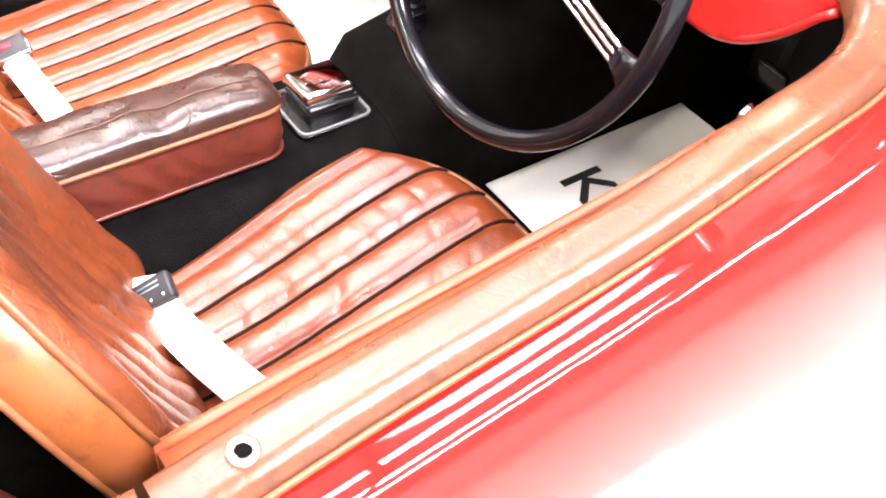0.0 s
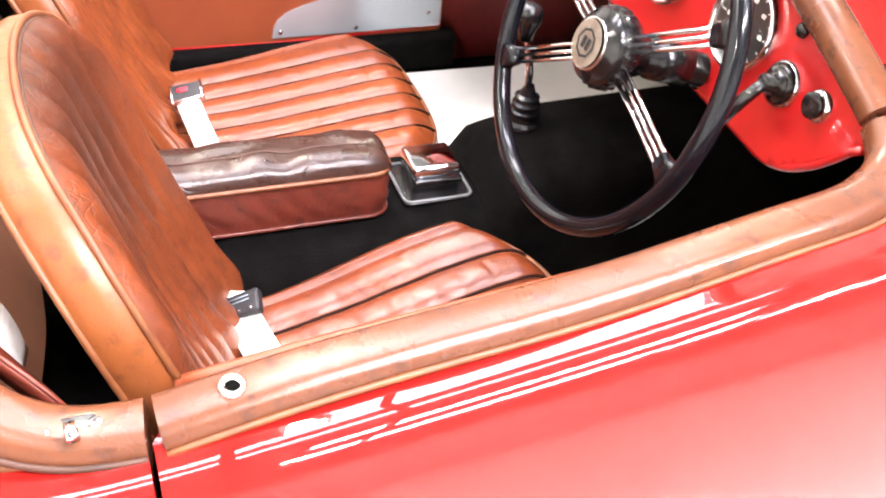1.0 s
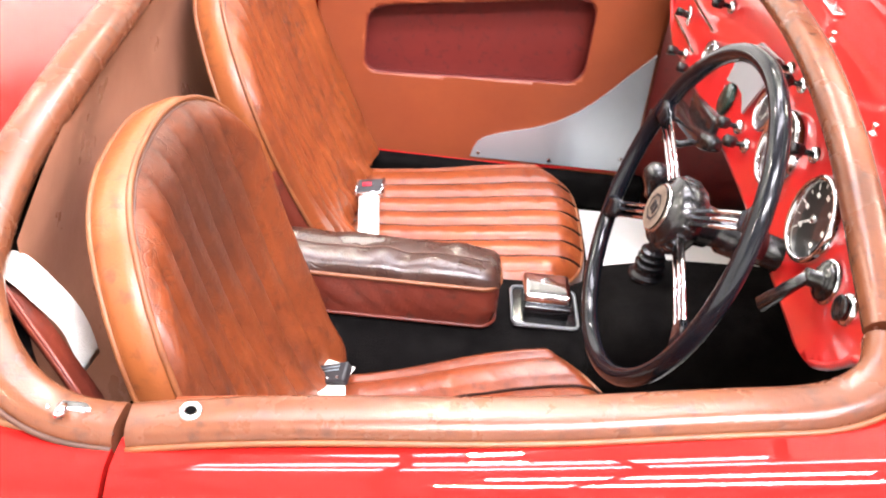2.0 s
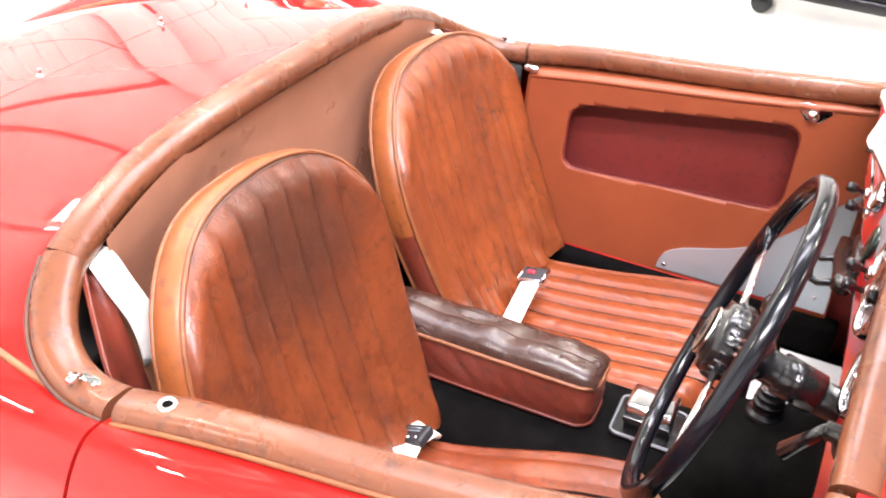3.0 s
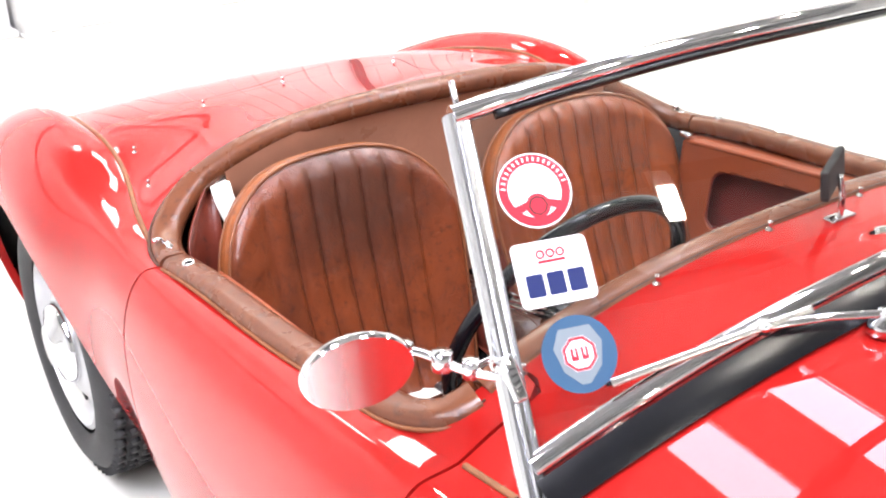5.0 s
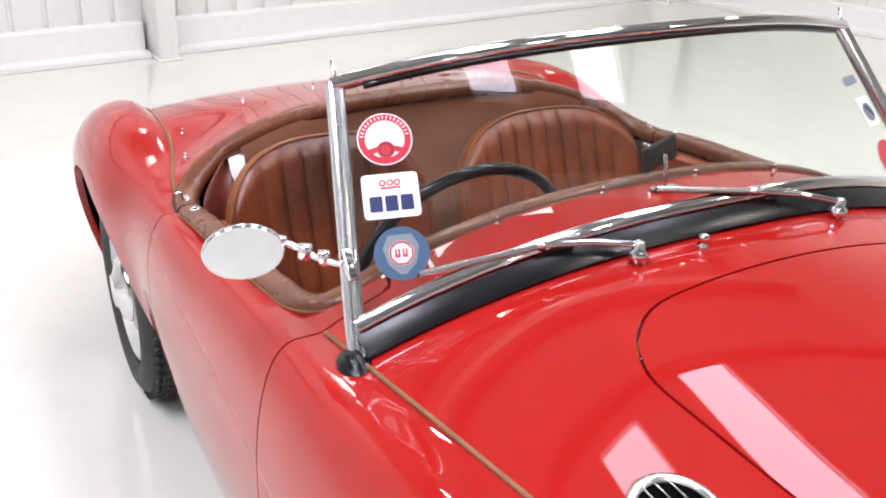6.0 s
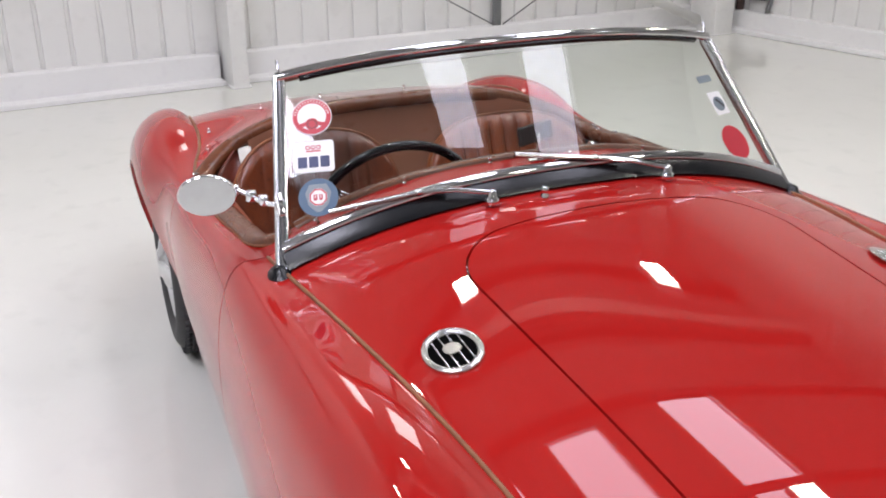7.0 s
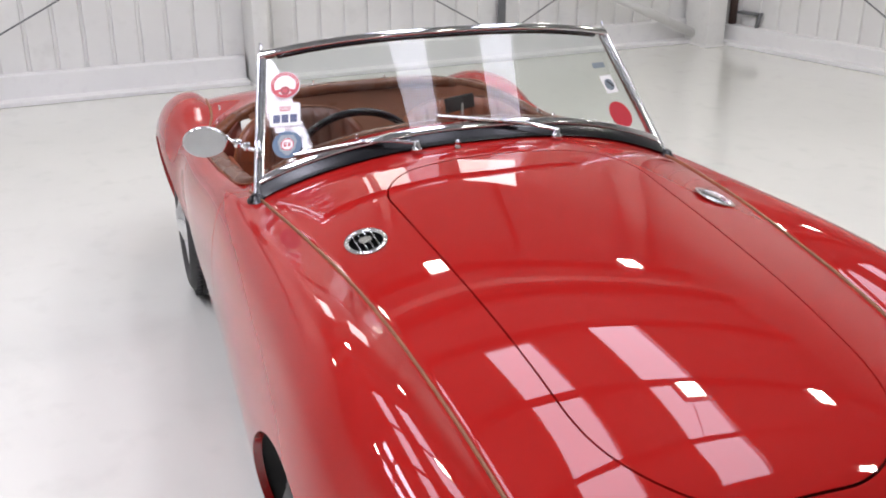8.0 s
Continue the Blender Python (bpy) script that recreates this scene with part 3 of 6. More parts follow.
def skin_part(name, bm, parent, label="", deep=0.02):
    # normals outward, then a turned-in rim along every cut edge
    lay = bm.verts.layers.float["s"]
    bm.verts.index_update()
    vs = list(bm.verts)
    xs, ss = np.array([v.co.x for v in vs]), np.array([v[lay] for v in vs])
    normals = skin_normals(xs, ss, np.array([1.0 if v.co.y >= 0 else -1.0 for v in vs]))
    normals = [Vector(n) for n in normals]
    bm.normal_update()
    bmesh.ops.reverse_faces(bm, faces=[f for f in bm.faces if f.normal.dot(sum((normals[v.index] for v in f.verts), Vector())) < 0])
    for ed in [e for e in bm.edges if e.is_boundary]:
        lp = ed.link_loops[0]
        p, q = lp.vert, lp.link_loop_next.vert
        quad = [q.co, p.co, p.co - normals[p.index] * deep, q.co - normals[q.index] * deep]
        bm.faces.new([bm.verts.new(c) for c in quad])
    me = bpy.data.meshes.new(name)
    bm.to_mesh(me)
    bm.free()
    for p in me.polygons:
        p.use_smooth = True
    me.materials.append(M_PAINT)
    ob = new(name, me)
    ob.parent = parent
    if label:
        ob["label"] = label
    return ob


GAP = 0.0048
car = thing("sports_car", "red open two-seat classic sports car with tan leather cockpit", "car", at=(0, 0, 0))


def t_body(x, w, z):
    return np.minimum.reduce([sd_cockpit(x, w, z), sd_bonnet(x, w, z) - GAP, sd_boot(x, w, z) - 0.002, sd_door(x, w, z) - GAP, sd_arch(x, w, z)])


body = skin_part("body", panel(t_body), car, "glossy red painted body shell with flared wings")
bonnet = skin_part("bonnet", panel(lambda x, w, z: -sd_bonnet(x, w, z), nx=110, x0=1.5, x1=2.95, s1=1.0), car)
boot_lid = skin_part("boot_lid", panel(lambda x, w, z: -sd_boot(x, w, z), nx=60, x0=-0.8, x1=0.05, s1=1.0), car)
doors = []
for side in (1, -1):
    doors.append(skin_part("door", panel(lambda x, w, z: np.minimum(-sd_door(x, w, z), sd_cockpit(x, w, z)), nx=60, x0=0.48, x1=1.36, sides=(side,)), car))

# closed nose, tail and underside
for x in (-0.98, 3.02):
    bm = bmesh.new()
    w, z = skin(np.full(40, x), np.linspace(0, 3, 40))
    loop = [(x, -float(a), float(b)) for a, b in zip(w, z)] + [(x, float(a), float(b)) for a, b in zip(w[::-1], z[::-1])][:-1]
    bm.faces.new([bm.verts.new(p) for p in loop])
    part("end_panel", bm, M_PAINT, body)
bm = bmesh.new()
xs = np.linspace(-0.96, 3.0, 40)
row = []
for x in xs:
    h = min(0.55, float(WM(x)) - 0.09)
    row.append((bm.verts.new((x, -h, 0.21)), bm.verts.new((x, h, 0.21))))
for a, b in zip(row, row[1:]):
    bm.faces.new((a[0], b[0], b[1], a[1]))
ub = part("underbody", bm, M_DARK, car)
plate(ub, 0.02)
# dark inner wheel wells
for xc in (2.37, -0.085):
    for sy in (-1, 1):
        bm = bmesh.new()
        prof = []
        for k in range(19):
            a = radians(2 + 176 * k / 18)
            prof.append((xc + 0.434 * math.cos(a), 0.3 + 0.434 * math.sin(a)))
        ring = np.linspace(1.4, 3, 80)
        r0 = []
        for x, z in prof:
            w, h = skin(np.full(80, x), ring)
            r0.append(bm.verts.new((x, sy * (float(np.interp(z, h[::-1], w[::-1])) - 0.01), z)))
        r1 = [bm.verts.new((x, sy * 0.42, z)) for x, z in prof]
        for k in range(18):
            bm.faces.new((r0[k], r0[k + 1], r1[k + 1], r1[k]))
        bm.faces.new(r1)
        part("wheel_well", bm, M_DARK, body)


# ---------------------------------------------------------------- wheels
def wheel(side, xc):
    n = 48
    tyre_prof = []
    for k in range(25):
        a = radians(-130 + 260 * k / 24)
        tyre_prof.append((0.258 + 0.062 * math.cos(a) * (1.0 if abs(math.cos(a)) < 0.9 else 0.985), 0.075 * math.sin(a)))
    bm = lathe(tyre_prof, n)
    # tread blocks round the edge
    for k in range(60):
        a = 2 * math.pi * k / 60
        for zz in (-0.042, -0.014, 0.014, 0.042):
            b = box((0.022, 0.012, 0.02), m=Matrix.Rotation(a, 4, "Z") @ Matrix.Translation((0.3155 - abs(zz) * 0.09, 0, zz)) @ Matrix.Rotation(radians(18 if zz > 0 else -18), 4, "X"))
            me = bpy.data.meshes.new("t")
            b.to_mesh(me)
            b.free()
            bm.from_mesh(me)
            bpy.data.meshes.remove(me)
    m = Matrix.Translation((xc, side * -0.645, 0.318)) @ Matrix.Rotation(radians(90 * side), 4, "X")
    bmesh.ops.transform(bm, matrix=m, verts=bm.verts)
    tyre = part("wheel", bm, M_TYRE, car, "black tyre on a silver steel disc wheel")
    rim = lathe([(0.205, -0.03), (0.21, 0.055), (0.2, 0.06), (0.192, 0.045), (0.185, 0.02), (0.15, 0.03), (0.125, 0.045), (0.1, 0.05), (0.0, 0.05)], n, m)
    sharp(part("rim", rim, M_SILVER, tyre, "silver painted steel disc"), 30)
    cap = lathe([(0.095, 0.05), (0.098, 0.058), (0.085, 0.075), (0.05, 0.085), (0.045, 0.092), (0.0, 0.094)], n, m)
    part("hub_cap", cap, M_CHROME, tyre, "domed chrome hub cap")
    for k in range(8):
        a = 2 * math.pi * k / 8
        h = lathe([(0.0, 0.0), (0.016, 0.0), (0.016, 0.004), (0.0, 0.004)], 12, m @ Matrix.Translation((0.155 * math.cos(a), 0.155 * math.sin(a), 0.0275)))
        part("vent_hole", h, M_DARK, tyre)


for xc in (2.37, -0.085):
    for side in (1, -1):
        wheel(side, xc)


# ---------------------------------------------------------------- seams and cockpit rim
def on_skin(x, s, side, lift=0.0):
    w, z = skin(x, s)
    return Vector((x, -side * float(w), float(z) + lift))


for side in (1, -1):
    pts = [on_skin(x, 1.0, side, 0.002) for x in np.linspace(1.295, 2.98, 80)]
    part("wing_piping", tube(pts, 0.0042, 6), M_PIPING, body, "thin tan piping along the front wing seam")
    pts = [on_skin(x, 1.0, side, 0.002) for x in np.linspace(-0.9, 0.5, 80)]
    part("wing_piping", tube(pts, 0.005, 6), M_PIPING, body, "thin tan piping along the rear wing seam")


def rim_z(x, w):
    if w <= WV(x):
        return top_z(x, w)
    return float(ZV(x) + (ZF(x) - ZV(x)) * 0.5)


def rim_line(pts, n=60, lift=0.012):
    out = []
    for p in curve3([(x, y, 0) for x, y in pts], n):
        out.append(Vector((p.x, p.y, rim_z(p.x, abs(p.y)) + lift)))
    return out


PAD = rounded(0.052, 0.04, 0.017, 4)
PAD_FRONT = rounded(0.044, 0.036, 0.016, 4)


def pad(name, pts, profile, parent, label, lift=-0.013, n=60, edge=None):
    line = rim_line(pts, n, lift)
    ob = part(name, sweep(bmesh.new(), line, profile), M_PAD, parent, label)
    sharp(ob, 60)
    seam = []
    for p, t, s, u in frames_along(line):
        away = s if (s.x * (p.x - 0.8) * 1.2 + s.y * p.y) > 0 else -s
        seam.append(p + away * (profile[0][0] + 0.002) + u * 0.004)
    part("pad_piping", tube(seam, 0.003, 6), edge or M_SEAT_PIPING, ob)
    part("pad_seam", tube([q + (q - p).normalized() * -0.009 + Vector((0, 0, 0.012)) for p, q in zip(line, seam)], 0.0014, 6), M_PIPING_DARK, ob)
    return ob, seam


pad("rear_pad", [(0.352, -0.515), (0.346, -0.45), (0.354, -0.3), (0.366, 0.0), (0.354, 0.3), (0.346, 0.45), (0.352, 0.515)], PAD, body, "tan leather padded roll behind the seats", edge=M_PIPING_DARK)
for side in (1, -1):
    q = -side
    pad("corner_pad", [(0.352, q * 0.516), (0.37, q * 0.555), (0.41, q * 0.602), (0.46, q * 0.627), (0.523, q * 0.637)], PAD, body, "tan leather corner pad with a stud", n=24, edge=M_PIPING_DARK)
    pad("door_pad", [(0.533, q * 0.637), (0.7, q * 0.632), (0.9, q * 0.625), (1.1, q * 0.612), (1.18, q * 0.6), (1.215, q * 0.575), (1.225, q * 0.545)], PAD, doors[0 if side > 0 else 1], "worn tan leather pad along the door top")
pad("dash_pad", [(1.222, -0.535), (1.222, -0.48), (1.228, -0.35), (1.236, -0.18), (1.24, 0.0), (1.236, 0.18), (1.228, 0.35), (1.222, 0.48), (1.222, 0.535)], PAD_FRONT, body, "tan leather roll along the top of the dashboard", lift=-0.011)


# ---------------------------------------------------------------- the hall
WX, WY, EX, EY = -3.85, 4.95, 11.0, -8.0
# the hall stands a little askew to the car
NORTH = pose(-3.973, 4.753, 0, 0, 0, 18.0)
WEST = pose(-3.976, 0.2, 0, 0, 0, 4.8) @ Matrix.Translation((-WX, -0.2, 0))


bm = box((30, 30, 0.2), m=Matrix.Translation((3, -1, -0.1)))
tagged(part("floor", bm, M_FLOOR, None, smooth=False), "glossy off-white resin hall floor with faint smears", "floor", kind="structure")


def cladding(name, length, height, m, label):
    """Profiled steel sheet: shallow trapezoid ribs, real relief, with a back."""
    bm = bmesh.new()
    pitch = 0.2
    xs, us = [], []
    n = int(length / pitch)
    for k in range(n):
        for u, d in ((0.0, 0.0), (0.165, 0.0), (0.171, 0.02), (0.192, 0.02)):
            xs.append(k * pitch + u)
            us.append(d)
    xs.append(n * pitch)
    us.append(0.0)
    lo = [bm.verts.new((x, d, 0)) for x, d in zip(xs, us)]
    hi = [bm.verts.new((x, d, height)) for x, d in zip(xs, us)]
    bl = [bm.verts.new((x, 0.12, 0)) for x in (xs[0], xs[-1])]
    bh = [bm.verts.new((x, 0.12, height)) for x in (xs[0], xs[-1])]
    for k in range(len(xs) - 1):
        bm.faces.new((lo[k], lo[k + 1], hi[k + 1], hi[k]))
    bm.faces.new((bl[1], bl[0], bh[0], bh[1]))
    bmesh.ops.transform(bm, matrix=m, verts=bm.verts)
    return tagged(part(name, bm, M_WALL, None, smooth=False), label, "wall", kind="structure")


cladding("wall_west", 13.4, 5.6, WEST @ pose(WX, WY + 0.2, 0, 0, 0, -90) @ Matrix.Diagonal((1, -1, 1, 1)), "white profiled steel wall sheeting above a low plinth")
cladding("wall_north", 16.4, 5.6, NORTH @ Matrix.Translation((-0.2, 0, 0)), "white profiled steel side wall sheeting")
cladding("wall_east", 18.2, 5.6, pose(EX, 9.9, 0, 0, 0, -90), "white profiled steel end wall sheeting")
cladding("wall_south", 15.2, 5.6, pose(WX - 0.2, EY, 0) @ Matrix.Diagonal((1, -1, 1, 1)), "white profiled steel side wall sheeting")
for name, y0, y1 in (("plinth_west", -7.9, 0.126), ("plinth_west", 0.266, 4.7)):
    tagged(part(name, box((0.1, y1 - y0, 0.2), 0.01, m=WEST @ Matrix.Translation((WX + 0.05, (y0 + y1) / 2, 0.1))), M_KERB, None, smooth=False), "white painted concrete plinth along the wall foot", "plinth", kind="structure")
    tagged(part("step_west", box((0.12, y1 - y0, 0.036), 0.008, 2, m=WEST @ Matrix.Translation((WX + 0.16, (y0 + y1) / 2, 0.018))), M_KERB, None, smooth=False), "low white painted step at the foot of the plinth", "skirting", kind="structure")
tagged(part("plinth_north", box((16.0, 0.1, 0.17), 0.01, m=NORTH @ Matrix.Translation((7.65, -0.05, 0.085))), M_KERB, None, smooth=False), "white painted concrete plinth along the wall foot", "plinth", kind="structure")
tagged(part("step_north", box((15.9, 0.12, 0.036), 0.008, 2, m=NORTH @ Matrix.Translation((7.65, -0.16, 0.018))), M_KERB, None, smooth=False), "low white painted step at the foot of the plinth", "skirting", kind="structure")
# roof with openings for the skylight sheets
bm = bmesh.new()
xcuts = [WX - 0.3] + sorted({v for c in SKYLIGHTS for v in c[:2]}) + [EX + 0.3]
ycuts = [-8.4] + sorted({v for c in SKYLIGHTS for v in c[2:]}) + [10.4]
for xa, xb in zip(xcuts, xcuts[1:]):
    for ya, yb in zip(ycuts, ycuts[1:]):
        if any(c[0] < (xa + xb) / 2 < c[1] and c[2] < (ya + yb) / 2 < c[3] for c in SKYLIGHTS):
            continue
        piece = box((xb - xa, yb - ya, 0.1), m=Matrix.Translation(((xa + xb) / 2, (ya + yb) / 2, ROOF + 0.05)))
        for f in piece.faces:
            bm.faces.new([bm.verts.new(v.co) for v in f.verts])
        piece.free()
tagged(part("ceiling", bm, M_ROOF, None, smooth=False), "grey sheet roof underside", "ceiling", kind="structure")


def steel_column(at, width=0.2, depth=0.22, turn=0):
    col = thing("steel_column", "white painted steel column against the wall sheeting", "column", "hall columns", at=at)
    size = (depth, width) if not turn else (width, depth)
    sharp(part("post", box((size[0], size[1], 5.2), 0.006, 2, Matrix.Translation((0, 0, 2.6))), M_STEEL, col), 40)
    part("base_plate", box((size[0] + 0.02, size[1] + 0.03, 0.012), 0.002, 1, Matrix.Translation((0, 0, 0.006))), M_STEEL, col)
    return col


steel_column((0, 0, 0), 0.115, 0.33).matrix_world = WEST @ Matrix.Translation((WX + 0.17, 0.205, 0))
steel_column((0, 0, 0), 0.2, 0.32).matrix_world = WEST @ Matrix.Translation((WX + 0.29, 4.38, 0))
for u in (4.9, 9.1, 13.3):
    col = steel_column((0, 0, 0), 0.2, 0.32, 1)
    col.matrix_world = NORTH @ Matrix.Translation((u, -0.17, 0))

tagged(part("wall_rail", box((0.05, 9.0, 0.1), 0.004, 1, WEST @ Matrix.Translation((WX + 0.03, 0.2, 2.05))), M_STEEL_GREY, None), "grey steel rail along the end wall sheeting", "rail", kind="structure")
for y0, y1 in WALL_LIGHTS:
    t = thing("wall_light_panel", "translucent daylight panel high in the end wall", "wall panel", "wall light panels", kind="structure")
    t.matrix_world = WEST @ Matrix.Translation((WX, (y0 + y1) / 2, WALL_LIGHT_Z[0]))
    part("sheet", box((0.03, y1 - y0, WALL_LIGHT_Z[1] - WALL_LIGHT_Z[0]), 0.003, 1, Matrix.Translation((0.045, 0, (WALL_LIGHT_Z[1] - WALL_LIGHT_Z[0]) / 2))), M_STEEL, t)
# the slim grey post and wire braces of the end bay, and the white tube brace beside the corner
post = thing("wind_post", "slim dark grey steel post on the end wall", "post")
post.matrix_world = WEST @ Matrix.Translation((WX + 0.06, 2.38, 0.2))
part("post_tube", box((0.06, 0.05, 5.0), 0.004, m=Matrix.Translation((0, 0, 2.5))), M_STEEL_GREY, post)


def brace(name, label, a, b, r, mat, wall=WEST):
    a, b = wall @ Vector(a), wall @ Vector(b)
    t = thing(name, label, "brace", "wall bracing", at=a)
    part("rod", tube([(0, 0, 0), b - a], r, 8, up=Vector((1, 0.2, 0.1))), mat, t)


brace("brace_rod", "thin dark steel bracing rod on the end wall", (WX + 0.09, 2.34, 0.206), (WX + 0.12, 0.25, 1.35), 0.006, M_STEEL_GREY)
brace("brace_rod", "thin dark steel bracing rod on the end wall", (WX + 0.09, 2.42, 0.206), (WX + 0.12, 4.3, 1.27), 0.006, M_STEEL_GREY)
brace("brace_rod", "thin dark steel bracing rod on the end wall", (WX + 0.09, -2.15, 0.206), (WX + 0.12, 0.16, 1.395), 0.006, M_STEEL_GREY)
brace("brace_tube", "thick white painted steel bracing tube", (WX + 0.24, 4.29, 0.1), (WX + 0.09, 2.42, 0.92), 0.042, M_STEEL)
brace("brace_rod", "thin dark steel bracing rod on the side wall", (0.6, -0.05, 0.88), (1.85, -0.05, 0.18), 0.007, M_STEEL_GREY, NORTH)
bk = thing("corner_stand", "small grey steel shelf stand on the plinth in the hall corner", "stand")
bk.matrix_world = NORTH @ Matrix.Translation((0.06, -0.05, 0.17))
part("shelf_plate", box((0.19, 0.08, 0.022), 0.003, 1, Matrix.Translation((0.02, 0, 0.12))), M_STEEL_GREY, bk)
part("upright", box((0.05, 0.06, 0.6), 0.003, 1, Matrix.Translation((-0.15, 0.01, 0.3))), M_BROWN_STEEL, bk, "dark brown steel upright")
part("back_plate", box((0.16, 0.012, 0.11), 0.003, 1, Matrix.Translation((0.01, 0.03, 0.055))), M_STEEL, bk)
part("leg", box((0.02, 0.05, 0.14), 0.003, 1, Matrix.Translation((0.145, 0, 0.07)) @ Matrix.Rotation(radians(14), 4, "Y")), M_STEEL_GREY, bk)

for x0, x1, y0, y1 in SKYLIGHTS:
    t = thing("skylight", "translucent roof light strip in bright daylight", "skylight", "roof lights", kind="structure", at=((x0 + x1) / 2, (y0 + y1) / 2, ROOF))
    for sy in (y0 - 0.02, y1 + 0.02):
        part("frame_bar", box((x1 - x0, 0.04, 0.05), 0.003, 1, m=Matrix.Translation((0, sy - (y0 + y1) / 2, -0.025))), M_STEEL, t)
for x in PURLINS:
    t = thing("roof_purlin", "dark grey steel purlin across the roof under the skylights", "purlin", "roof purlins", at=(x, 0.4, ROOF))
    part("web", box((0.012, 17.0, 0.12), m=Matrix.Translation((0, 0, -0.06))), M_PURLIN, t, smooth=False)
    for z, dx in ((-0.006, 0.03), (-0.117, 0.03)):
        part("flange", box((0.07, 17.0, 0.012), m=Matrix.Translation((dx, 0, z))), M_PURLIN, t, smooth=False)
for x in BEAMS:
    b = thing("roof_beam", "white painted steel roof beam", "beam", "roof beams", at=(x, 0.4, ROOF))
    sharp(part("flange", box((0.16, 17.0, 0.016), 0.002, 1, Matrix.Translation((0, 0, -0.2))), M_STEEL, b))
    part("web", box((0.014, 17.0, 0.2), m=Matrix.Translation((0, 0, -0.1))), M_STEEL, b, smooth=False)
for x, y in LAMPS:
    t = thing("ceiling_light", "square white hall lamp hung under the roof, lit", "ceiling light", "hall lamps", at=(x, y, LAMP_Z))
    part("housing", box((0.3, 0.3, 0.12), 0.02, m=Matrix.Translation((0, 0, 0.08))), M_STEEL, t)
    part("diffuser", box((0.25, 0.25, 0.012), 0.003, m=Matrix.Translation((0, 0, 0.012))), M_LAMPFACE, t)
    part("cable", tube([(0, 0, 0.13), (0.5 if x == 0.6 else 0, 0, ROOF - LAMP_Z - (0.11 if x == 0.6 else 0))], 0.006, 6, up=Vector((1, 0, 0))), M_STEEL_GREY, t)


# ---------------------------------------------------------------- windscreen
def screen_base(y):
    x = 1.463 - 0.05 * (abs(y) / 0.61) ** 2
    return Vector((x, y, top_z(x, min(abs(y), float(WV(x))))))


def screen_top(y):
    k = abs(y) / 0.54
    return Vector((1.209 - 0.058 * k ** 2, y - 0.003, 1.273 - 0.05 * k ** 2.4))


def screen_point(u, v):
    """u -1..1 across, v 0..1 up the glass."""
    a, b = screen_base(u * 0.602), screen_top(u * (0.523 if u < 0 else 0.512))
    a = a + (b - a).normalized() * 0.045
    return a + (b - a) * v


screen_dir = (screen_top(0) - screen_base(0)).normalized()
screen_out = Vector((screen_dir.z, 0, -screen_dir.x)).normalized()
bm = bmesh.new()
g = [[bm.verts.new(screen_point(-1 + 2 * i / 32, j / 10)) for j in range(11)] for i in range(33)]
for i in range(32):
    for j in range(10):
        bm.faces.new((g[i][j], g[i + 1][j], g[i + 1][j + 1], g[i][j + 1]))
windscreen = part("windscreen", bm, M_GLASS, car, "raked glass windscreen in a chrome frame with club stickers")
windscreen.visible_shadow = False
FLUTE = [(-0.016, -0.008), (-0.011, -0.011), (0.011, -0.011), (0.016, -0.008), (0.016, 0.004), (0.013, 0.01), (0.009, 0.0115), (0.0055, 0.0085), (0.003, 0.0115), (-0.003, 0.0115), (-0.0055, 0.0085), (-0.009, 0.0115), (-0.013, 0.01), (-0.016, 0.004)]
for s in (-1, 1):
    a, b = screen_base(s * 0.612), screen_top(-0.534 if s < 0 else 0.521)
    line = [a + (b - a) * (k / 12) - screen_out * 0.002 for k in range(13)]
    ob = part("pillar", sweep(bmesh.new(), line, [(a * 0.86, b * 0.86) for a, b in FLUTE], up=screen_out), M_PILLAR, windscreen, "fluted chrome windscreen pillar")
    sharp(ob, 40)
    # the short peg above each corner and the rubber foot
    part("peg", tube([b - screen_dir * 0.01, b + Vector((-0.012, 0, 0.034))], 0.0035, 8, up=Vector((0, 1, 0))), M_CHROME, windscreen)
    foot = lathe([(0.0, -0.012), (0.03, -0.012), (0.032, 0.0), (0.027, 0.005), (0.018, 0.008), (0.014, 0.016), (0.0, 0.017)], 32, Matrix.Translation(a + Vector((0.002, s * 0.006, 0.0))) @ Matrix.Rotation(radians(6), 4, "Y") @ Matrix.Rotation(radians(-s * 10), 4, "X") @ Matrix.Diagonal((1.15, 0.8, 1, 1)))
    part("rubber_foot", foot, M_RUBBER, windscreen)
top_line = [screen_top(-0.54 + 1.066 * k / 48) for k in range(49)]
sharp(part("header", sweep(bmesh.new(), top_line, rounded(0.024, 0.022, 0.008, 3), up=screen_dir), M_CHROME, windscreen, "curved chrome header rail"), 50)
# thin dark glazing strip inside the header, chrome sill rail and black rubber skirt below
part("glazing_strip", sweep(bmesh.new(), [p - screen_dir * 0.0145 for p in top_line[2:-2]], rounded(0.012, 0.007, 0.002, 2), up=screen_dir), M_RUBBER, windscreen)
base_line = [screen_base(-0.6 + 1.2 * k / 48) for k in range(49)]
sharp(part("sill_rail", sweep(bmesh.new(), [p + screen_dir * 0.047 for p in base_line], rounded(0.022, 0.024, 0.008, 3), up=screen_dir), M_CHROME, windscreen, "chrome sill rail under the glass"), 50)
SKIRT = [(-0.011, 0.026), (0.006, 0.027), (0.013, 0.02), (0.017, 0.01), (0.023, 0.0), (0.031, -0.008), (0.035, -0.015), (0.02, -0.022), (-0.014, -0.02), (-0.016, 0.0)]
